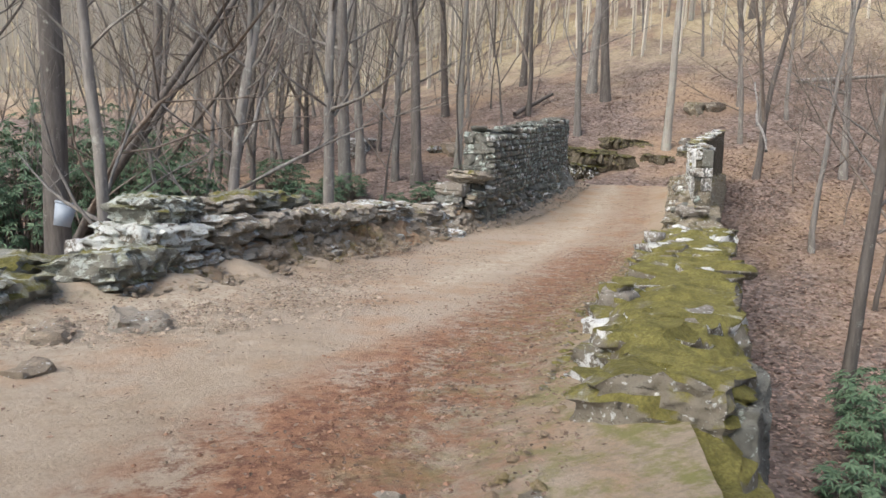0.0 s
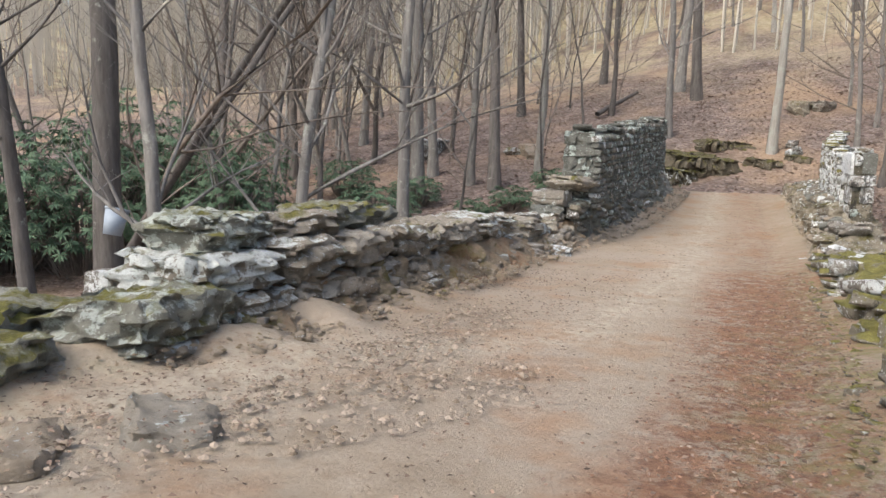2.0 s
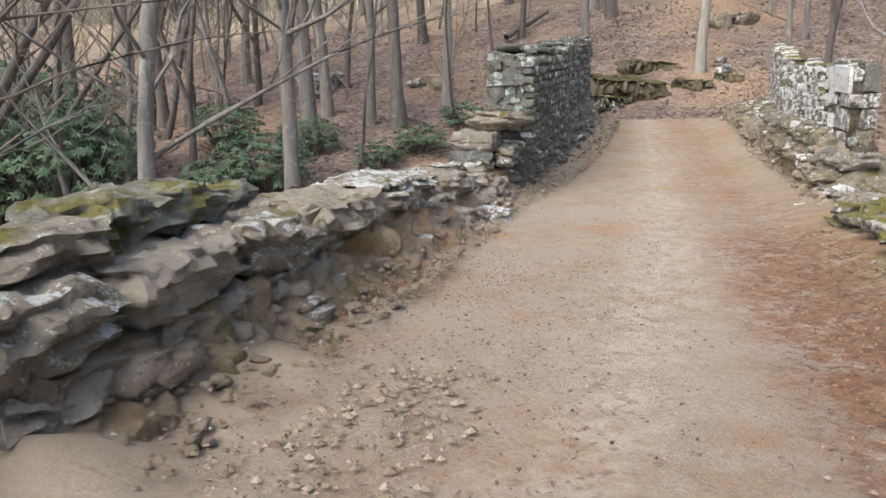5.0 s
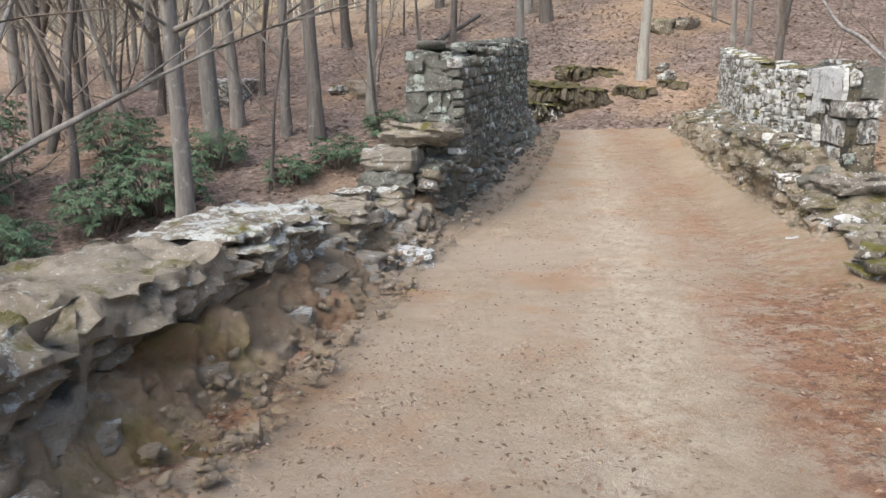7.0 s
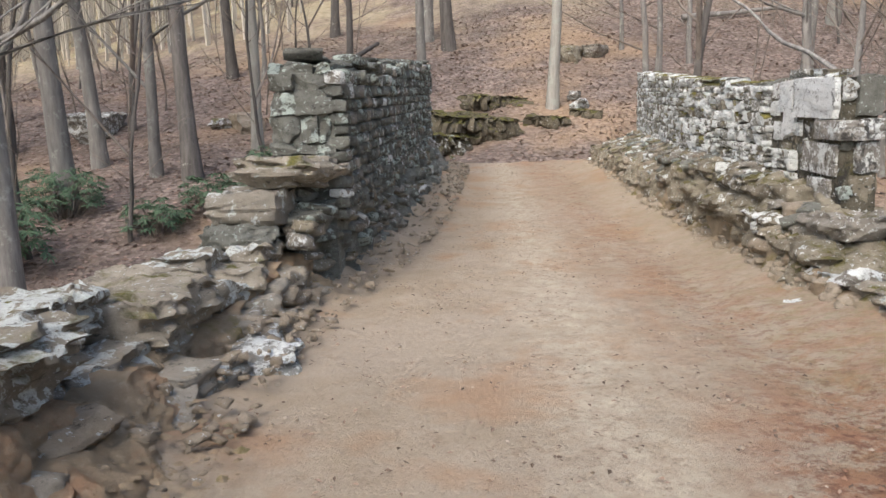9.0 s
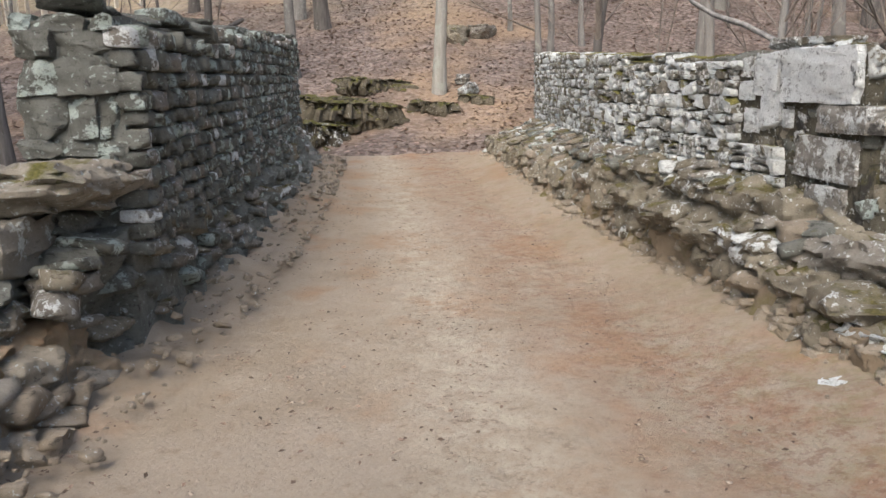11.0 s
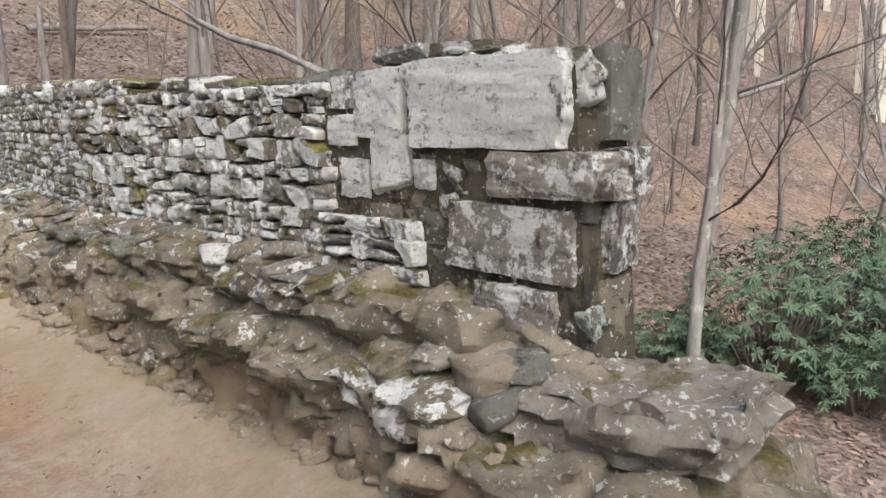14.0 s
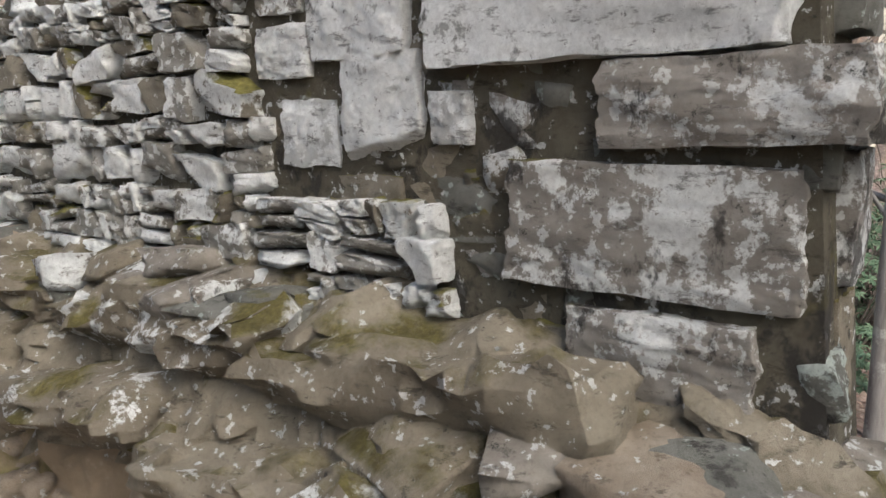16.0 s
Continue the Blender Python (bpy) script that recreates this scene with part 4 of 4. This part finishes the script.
def scatter(count, s_range, n_range, kinds, seed, gap, skip):
    r = random.Random(seed)
    made = tries = 0
    while made < count and tries < count * 40:
        tries += 1
        s, n = r.uniform(*s_range), r.uniform(*n_range)
        x, y = s * 0.58 + n * 0.815, s * 0.815 - n * 0.58
        if skip(s, n) or any((x - a) ** 2 + (y - b) ** 2 < gap * gap for a, b in placed):
            continue
        placed.append((x, y))
        tree(r.choice(kinds), x, y, r.uniform(0, 360), r.uniform(0.75, 1.25), (r.uniform(-3, 3), r.uniform(-3, 3)))
        made += 1


def no_tree(s, n):
    return (-7 < n < 4 and s < 36) or s < 6


# ---- loose rocks, bushes, leaves ----
def rock(x, y, z, size, yaw, material, label, tilt=(0, 0)):
    ob = new("rock", rng.choice(stone_kind(material, True)))
    ob.matrix_basis = pose(x, y, z, tilt[0], tilt[1], yaw) @ Matrix.Diagonal((*size, 1))
    return tagged(ob, label, "rock", "loose rocks")


def deck_rock(s, n, size, yaw, material, label, proud=0.05):
    ob = new("rock", bedrock_mesh("rock", material, *size, s + 2 * n, 0.0, 0.12, 0.05))
    ob.matrix_basis = turned(s, n, deck_z(s) - size[2] + proud, yaw)
    return tagged(ob, label, "rock", "loose rocks")


deck_rock(16.1, -3.5, (0.75, 0.5, 0.26), 10, STONE_CAP, "flat pale stone slab half sunk in the dirt track", 0.12)
deck_rock(15.3, -3.75, (0.6, 0.4, 0.2), -20, STONE_EARTH, "flat grey stone lying at the foot of the low wall")
deck_rock(5.85, -3.22, (0.62, 0.45, 0.26), 45, STONE_BARE, "flat grey stone slab lying on the gravelly track", 0.09)
deck_rock(5.3, -3.55, (0.6, 0.28, 0.14), 30, STONE_EARTH, "thin grey stone lying beside the slab", 0.06)
deck_rock(4.4, -2.9, (0.3, 0.25, 0.12), 0, STONE_EARTH, "small earthy stone sunk in the gravel")
deck_rock(3.3, -0.35, (0.5, 0.35, 0.16), 0, STONE_BARE, "rounded grey stone sunk in the track")
deck_rock(17.4, -3.55, (0.5, 0.3, 0.14), 10, STONE_EARTH, "flat brown stone at the foot of the wall")
for i, (s, n, long_, deep, high) in enumerate(((31.6, -4.6, 2.6, 1.4, 0.5), (32.4, -3.4, 2.8, 1.4, 0.45), (33.4, -4.2, 3.0, 1.2, 0.4), (33.0, -1.9, 2.4, 1.2, 0.5), (34.3, -2.8, 2.6, 1.2, 0.35), (35.0, -4.8, 2.6, 1.2, 0.4), (33.9, 0.3, 1.1, 0.8, 0.26), (34.3, 1.5, 0.8, 0.6, 0.25), (35.6, -1.2, 1.8, 1.0, 0.3))):
    x, y = s * 0.58 + n * 0.815, s * 0.815 - n * 0.58
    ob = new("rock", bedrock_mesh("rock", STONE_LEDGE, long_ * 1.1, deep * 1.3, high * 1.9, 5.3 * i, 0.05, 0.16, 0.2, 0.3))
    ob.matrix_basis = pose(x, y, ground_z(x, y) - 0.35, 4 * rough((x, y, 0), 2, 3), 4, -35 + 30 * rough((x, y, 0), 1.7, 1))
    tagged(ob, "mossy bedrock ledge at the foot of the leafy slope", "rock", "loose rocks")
for x, y, a, mat in ((13.1, 33.6, 1.6, STONE_EARTH), (12.4, 34.0, 0.8, STONE_BROWN), (21.3, 27.5, 0.8, STONE), (21.7, 28.2, 0.6, STONE), (24.5, 31.5, 1.5, STONE_BROWN), (9.2, 36.5, 2.2, STONE), (22.2, 11.7, 0.6, STONE_BROWN), (27.5, 9.0, 1.4, STONE), (31, 14.5, 1.6, STONE_MOSS), (25.4, 31, 1.1, STONE)):
    rock(x, y, ground_z(x, y) + 0.1, (a, a * 0.6, a * 0.45), rng.uniform(0, 90), mat, "weathered rock lying in the fallen leaves")


def bush_mesh(seed, width, height, count):
    """Stems and whorls of long drooping leaves."""
    r = random.Random(seed)
    stems, verts, faces = bmesh.new(), [], []
    for i in range(count):
        a, f = r.uniform(0, 2 * math.pi), math.sqrt(r.random())
        h = height * r.uniform(0.25, 1.0) * (1 - 0.35 * f * f)
        tip = Vector((math.cos(a) * f * width / 2, math.sin(a) * f * width / 2, h))
        if i % 3 == 0:
            root = Vector((tip.x * 0.3, tip.y * 0.3, -0.1))
            mid = root.lerp(tip, 0.55) + Vector((0, 0, 0.12 * height))
            tube(stems, [root, mid, tip], [0.018, 0.012, 0.006], 4)
        up = Vector((tip.x * 0.4, tip.y * 0.4, 1)).normalized()
        for k in range(9):
            b = 2 * math.pi * k / 9 + r.uniform(-0.2, 0.2)
            side = up.orthogonal().normalized()
            out = (Matrix.Rotation(b, 3, up) @ side + up * r.uniform(-0.5, 0.25)).normalized()
            cross = out.cross(up).normalized() * r.uniform(0.02, 0.03)
            long_ = r.uniform(0.12, 0.19)
            q = len(verts)
            verts += [tip, tip + out * long_ * 0.5 + cross, tip + out * long_ * 0.5 - cross, tip + out * long_ - up * 0.03]
            faces += [(q, q + 1, q + 3), (q, q + 3, q + 2)]
    return mesh_of("stem", stems, TWIG), heap("foliage", [tuple(v) for v in verts], faces, LEAF)


BUSHES = [bush_mesh(1, 2.4, 1.6, 230), bush_mesh(2, 3.6, 3.0, 430), bush_mesh(3, 1.6, 0.9, 100)]


def bush(kind, x, y, size=1.0, turn=0.0, lift=0.0):
    base = tagged(new("bush"), "dark evergreen laurel bush with long drooping leaves on the creek bank", "bush", "evergreen bushes")
    base.matrix_basis = pose(x, y, ground_z(x, y) + lift, 0, 0, turn) @ Matrix.Scale(size, 4)
    for name, me in zip(("stem", "foliage"), BUSHES[kind]):
        ob = new(name, me)
        ob.parent = base
    return base


for k, x, y, size in ((1, 20.6, 11.2, 0.85), (1, 21.4, 9.6, 0.9), (0, 19.9, 10.2, 0.8), (1, 22.5, 8.0, 1.0), (0, 20.5, 12.6, 0.7), (0, 11.6, 8.6, 0.8), (0, 12.6, 9.6, 0.9), (2, 10.4, 7.9, 1.0), (2, 9.0, 6.6, 1.0), (0, 9.8, 6.4, 0.8), (0, 14.5, 8.4, 1.0),
                      (0, 5.4, 26.8, 1.1), (0, 4.2, 26.4, 0.9), (2, 10.0, 27.3, 1.0), (2, 8.6, 26.9, 0.9), (0, 7.2, 29.5, 0.8), (1, -1.0, 28.0, 1.4), (1, -3.4, 27.0, 1.5), (1, -5.6, 27.5, 1.6), (1, 0.6, 26.5, 1.1), (1, -8.0, 25.0, 1.6), (1, -2.2, 31.0, 1.6), (1, 0.8, 30.0, 1.2), (0, 2.0, 24.5, 1.0), (1, -11, 26, 1.6), (0, 5.0, 31.5, 1.0), (2, 12.2, 29.0, 1.0)):
    bush(k, x, y, size, rng.uniform(0, 360))


def planted(x, y, radius, kind, lean=(0, 0), turn=0.0):
    size = min(1.5, max(0.6, radius / (0.17, 0.13, 0.22, 0.08, 0.15, 0.055, 0.11, 0.28, 0.03)[kind]))
    placed.append((x, y))
    return tree(kind, x, y, turn, size, lean)


for x, y, radius, kind, lean in ((3.4, 36.1, 0.2, 2, (0, 2)), (4.3, 35.3, 0.12, 6, (0, -8)), (7.4, 29.9, 0.26, 0, (0, -3)), (8.7, 33.0, 0.2, 0, (0, 2)), (9.7, 31.1, 0.15, 1, (0, 1)), (10.4, 30.2, 0.22, 2, (0, 1)), (6.8, 36.8, 0.13, 6, (0, 8)),
                                 (2.4, 44.4, 0.24, 0, (0, 0)), (18.5, 37.2, 0.13, 6, (0, 0)), (23.0, 38.6, 0.25, 0, (0, 1)), (20.7, 28.1, 0.17, 4, (0, 0)), (25.5, 28.2, 0.1, 3, (0, -3)), (26.8, 27.9, 0.09, 3, (0, 0)),
                                 (-1.4, 19.0, 0.3, 2, (0, 4)), (-2.7, 18.6, 0.17, 2, (0, -3)), (2.9, 36.7, 0.15, 6, (0, 10)), (7.0, 40.3, 0.2, 0, (0, 2)), (33.5, 26.9, 0.35, 4, (0, 0)), (35.8, 22.5, 0.28, 2, (0, 0)), (39.5, 20.2, 0.6, 7, (0, 0)), (40.3, 18.7, 0.33, 0, (0, 0)),
                                 (22.0, 15.2, 0.09, 3, (2, 2)), (23.6, 13.4, 0.11, 1, (0, 2)), (23.3, 12.0, 0.18, 0, (0, 4)), (12.9, 10.9, 0.12, 2, (0, -2)), (21.5, 23.6, 0.12, 6, (0, 0)), (23.6, 27.0, 0.1, 3, (0, 0)), (26.5, 30.8, 0.08, 3, (0, 0)), (15, 40, 0.2, 2, (0, 0)),
                                 (-2.2, 24.9, 0.13, 6, (0, 40)), (0.2, 27.2, 0.12, 6, (0, 9)), (-4.5, 29.0, 0.12, 6, (0, 12)), (0.9, 25.5, 0.08, 3, (0, 6)), (2.0, 26.3, 0.09, 3, (0, 3)), (3.2, 33.5, 0.12, 6, (0, -14)), (5.6, 33.9, 0.1, 3, (0, 12))):
    planted(x, y, radius, kind, lean, rng.uniform(0, 360))

# fallen and leaning timber
def log(name, a, b, thick, bark, label):
    bm = bmesh.new()
    a, b = Vector(a), Vector(b)
    pts = [a.lerp(b, k / 8) + 0.06 * (b - a).length * 0.3 * Vector((rough((k, 0, 0), 2.3, thick), rough((k, 5, 0), 2.3, thick), rough((k, 9, 0), 2.3, thick))) for k in range(9)]
    tube(bm, pts, [thick * (1 - 0.05 * k) for k in range(9)], 7)
    return tagged(part(name, bm, bark), label, "log")


def on_ground(x, y, up=0.1):
    return (x, y, ground_z(x, y) + up)


log("log", on_ground(17.6, 36.8, 0.3), on_ground(20.6, 38.6, 0.35), 0.13, BARK_DARK, "fallen log lying across the leafy slope")
log("log", on_ground(-2.4, 24.4), (3.6, 26.6, 6.6), 0.13, BARK_DARK, "dark dead trunk leaning across the creek bank")
log("log", on_ground(-1.5, 22.0), on_ground(-5.5, 24.5), 0.14, BARK_DARK, "dark log lying beside the creek")
log("log", on_ground(30.0, 31.0, 0.2), on_ground(33.0, 28.5, 0.3), 0.12, BARK_GREY, "grey fallen log on the leafy slope")
log("branch", at(21.4, 3.0, 2.1), at(27.4, 3.2, 4.5), 0.04, BARK_GREY, "dead grey branch leaning above the tall wall")

bucket = tagged(new("bucket"), "pale plastic bucket hanging against a tree trunk", "bucket")
bucket.matrix_basis = LEVEL @ pose(-1.2, 18.5, 0.15, 0, 12, 30)
bm = bmesh.new()
bmesh.ops.create_cone(bm, cap_ends=True, segments=20, radius1=0.17, radius2=0.22, depth=0.5)
for v in bm.verts:
    v.co.z += 0.02 * v.co.x
part("body", bm, BUCKET, bucket)
bm = bmesh.new()
bmesh.ops.create_cone(bm, cap_ends=True, segments=20, radius1=0.235, radius2=0.235, depth=0.05, matrix=Matrix.Translation((0, 0, 0.25)))
part("rim", bm, BUCKET, bucket)

# creek in the hollow, left of the bridge
bm = bmesh.new()
rows = []
for i in range(60):
    n = -45 + i * 1.5
    c = 11.5 + 2.0 * rough((n, 0, 0), 14, 4)
    rows.append([bm.verts.new(((c + d) * 0.58 + n * 0.815, (c + d) * 0.815 - n * 0.58, -3.34)) for d in (-3.0, 0, 3.4)])
for a, b in zip(rows, rows[1:]):
    for k in range(2):
        bm.faces.new((a[k], a[k + 1], b[k + 1], b[k]))
tagged(part("water", bm, WATER), "shallow brown creek under the bridge", kind="structure")


def leaf_heap(name, count, place, size, material, seed, label):
    r = random.Random(seed)
    verts, faces = [], []
    for _ in range(count):
        p = place(r)
        if p is None:
            continue
        a, l = r.uniform(0, 6.28), size * r.uniform(0.6, 1.3)
        d, c = Vector((math.cos(a), math.sin(a), r.uniform(-0.3, 0.3))) * l, Vector((-math.sin(a), math.cos(a), r.uniform(-0.5, 0.5))) * l * 0.5
        q = len(verts)
        curl = Vector((0, 0, l * r.uniform(0.1, 0.4)))
        verts += [tuple(p - d), tuple(p + c + curl), tuple(p + d + curl * 0.3), tuple(p - c + curl * 0.7)]
        faces += [(q, q + 1, q + 2), (q, q + 2, q + 3)]
    tagged(new(name, heap(name, verts, faces, material)), label, name.replace("_", " "), kind="stuff")


def slope_place(s0, s1, n0, n1):
    def place(r):
        s, n = r.uniform(s0, s1), r.uniform(n0, n1)
        if -5 < n < 2.3 and s < 30:
            return None
        x, y = s * 0.58 + n * 0.815, s * 0.815 - n * 0.58
        return Vector((x, y, ground_z(x, y) + 0.01))
    return place


def road_place(s0, s1, spread):
    def place(r):
        s = r.uniform(s0, s1)
        left, right = edge_left(s) - 0.3, edge_right(s) + 0.2
        f = r.random() ** spread
        n = left + (right - left) * (f if r.random() < 0.5 else 1 - f)
        if rough((s, n, 0), 0.7, 21) + 0.6 * rough((s, n, 0), 0.2, 22) < r.uniform(-0.25, 0.3):
            return None
        return at(s, n, deck_z(s) + 0.03 + 0.1 * max(0, 1 - (n - left) / 0.7))
    return place


LEAVES = []
for name, c in (("dry leaves", ((0.17, 0.115, 0.088), (0.38, 0.28, 0.23))),):
    m, nt, b = base_material(name, 0.85)
    g = nt.nodes.new("ShaderNodeNewGeometry")
    nt.links.new(mixed(nt, g.outputs["Random Per Island"], *c), b.inputs["Base Color"])
    LEAVES.append(m)
leaf_heap("fallen_leaves", 45000, slope_place(16, 48, -26, 26), 0.07, LEAVES[0], 1, "brown fallen leaves covering the forest floor")
leaf_heap("fallen_leaves", 25000, slope_place(12, 34, 1.9, 16), 0.055, LEAVES[0], 2, "brown fallen leaves covering the creek bank")
m, nt, b = base_material("dark litter", 0.9)
g = nt.nodes.new("ShaderNodeNewGeometry")
nt.links.new(mixed(nt, g.outputs["Random Per Island"], (0.07, 0.05, 0.035), (0.27, 0.19, 0.14)), b.inputs["Base Color"])
LEAVES.append(m)
leaf_heap("leaf_bits", 15000, road_place(-1, 31, 1.15), 0.017, LEAVES[1], 3, "scraps of dry leaf strewn over the track")
leaf_heap("leaf_bits", 9000, lambda r: (lambda s: at(s, edge_right(s) + 0.2 - r.random() ** 1.5 * 1.6, 0.09 + 0.05 * r.random()) if r.random() < 0.5 else at(s, edge_left(s) + 0.3 + r.random() ** 1.5 * 1.8, 0.06 + 0.04 * r.random()))(r.uniform(2.5, 13)), 0.015, LEAVES[1], 9, "curled dry leaves caught along the edges of the track")


def pebble_heap(name, count, place, low, high, material, seed, label):
    r = random.Random(seed)
    verts, faces = [], []
    for _ in range(count):
        p = place(r)
        if p is None:
            continue
        l = low + (high - low) * r.random() ** 4
        q = len(verts)
        a = r.uniform(0, 6.28)
        for k in range(5):
            verts.append(tuple(p + Vector((math.cos(a + k * 1.257), math.sin(a + k * 1.257), 0)) * l * r.uniform(0.7, 1.3)))
        verts.append(tuple(p + Vector((r.uniform(-0.3, 0.3) * l, 0, l * r.uniform(0.4, 0.8)))))
        faces += [(q + k, q + (k + 1) % 5, q + 5) for k in range(5)]
    tagged(new(name, heap(name, verts, faces, material)), label, name, kind="stuff")


m, nt, b = base_material("red clods", 0.95)
g = nt.nodes.new("ShaderNodeNewGeometry")
nt.links.new(mixed(nt, g.outputs["Random Per Island"], (0.11, 0.06, 0.038), (0.27, 0.16, 0.105)), b.inputs["Base Color"])
pebble_heap("clods", 5000, lambda r: (lambda s: at(s, lerp_table([(0, -0.3), (4, -0.7), (8, -0.4), (12, -0.2), (14, 0.0)], s) + r.gauss(0, 0.38), 0.025))(r.uniform(0, 14.2)), 0.003, 0.018, m, 12, "crumbled red clay clods on the damp part of the track")
pebble_heap("clods", 7000, lambda r: (lambda s: at(s, edge_left(s) + spread(s) * 1.5 * r.random(), 0.03 + 0.12 * r.random()) if r.random() < 0.5 else at(s, edge_right(s) - r.uniform(-0.4, 0.5), 0.06 + 0.05 * r.random()))(r.uniform(2, 15)), 0.005, 0.035, EARTH, 13, "crumbs of dry earth along the foot of the parapets")
m, nt, b = base_material("pale grit", 0.9)
g = nt.nodes.new("ShaderNodeNewGeometry")
nt.links.new(mixed(nt, g.outputs["Random Per Island"], (0.12, 0.09, 0.06), (0.34, 0.28, 0.22)), b.inputs["Base Color"])
pebble_heap("pebbles", 9000, road_place(-1, 31, 1.2), 0.003, 0.016, m, 5, "small stones and grit strewn over the dirt track")
pebble_heap("gravel", 11000, lambda r: at(*(lambda s: (s, r.uniform(edge_left(s) - 0.3, edge_left(s) + 2.4) if s < 8 else edge_left(s) + r.random() ** 2 * 1.6, 0.03))(r.uniform(1, 10))), 0.004, 0.03, m, 6, "grey gravel along the foot of the low wall")


scatter(62, (24, 60), (-30, 34), (0, 1, 2, 3, 4, 6, 3, 6), 31, 2.2, no_tree)
scatter(7, (10, 26), (-24, -9), (0, 1, 3), 32, 3, no_tree)
scatter(16, (16, 40), (6, 30), (0, 1, 3, 3, 6), 33, 2.5, no_tree)
# mostly the pale-barked kind, whose colour stands in for sunlight on this slope
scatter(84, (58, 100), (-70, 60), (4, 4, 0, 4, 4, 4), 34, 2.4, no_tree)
scatter(40, (19, 40), (4, 30), (5, 8, 8), 35, 1.2, no_tree)
scatter(46, (22, 48), (-28, -6), (5, 8, 8, 3), 36, 1.1, no_tree)


def far_woods():
    """The woods on the far slope, trunk by trunk, past what can be told apart."""
    r = random.Random(91)
    verts, faces = [], []
    for i in range(3900):
        s, n = (r.uniform(75, 180), r.uniform(-160, 140)) if i % 4 else (r.uniform(10, 90), r.uniform(34, 110))
        if i > 2600:
            s, n = r.uniform(50, 85), r.uniform(-75, 25) if i % 3 else r.uniform(-60, -12)
        x, y = s * 0.58 + n * 0.815, s * 0.815 - n * 0.58
        z, h, w = ground_z(x, y) - 0.5, r.uniform(14, 22), r.uniform(0.12, 0.3) if i <= 2600 else r.uniform(0.04, 0.13)
        stems = [(Vector((x, y, z)), Vector((x + r.uniform(-1, 1), y, z + h)), w)]
        for _ in range(5):
            f, a = r.uniform(0.35, 0.9), r.uniform(0, 6.28)
            p = stems[0][0].lerp(stems[0][1], f)
            stems.append((p, p + Vector((math.cos(a), math.sin(a), r.uniform(0.7, 1.6))) * h * r.uniform(0.1, 0.22), w * 0.35))
        for a, c, t in stems:
            q = len(verts)
            for p, k in ((a, t), (c, t * 0.25)):
                verts += [(p.x + k, p.y, p.z), (p.x - 0.5 * k, p.y + 0.87 * k, p.z), (p.x - 0.5 * k, p.y - 0.87 * k, p.z)]
            faces += [(q, q + 1, q + 4, q + 3), (q + 1, q + 2, q + 5, q + 4), (q + 2, q, q + 3, q + 5)]
    tagged(new("far_woods", heap("far_woods", verts, faces, FAR_WOOD_SUNLIT)), "bare woods covering the far hillside, sunlight put into their pale colour", "woods", kind="stuff")


far_woods()
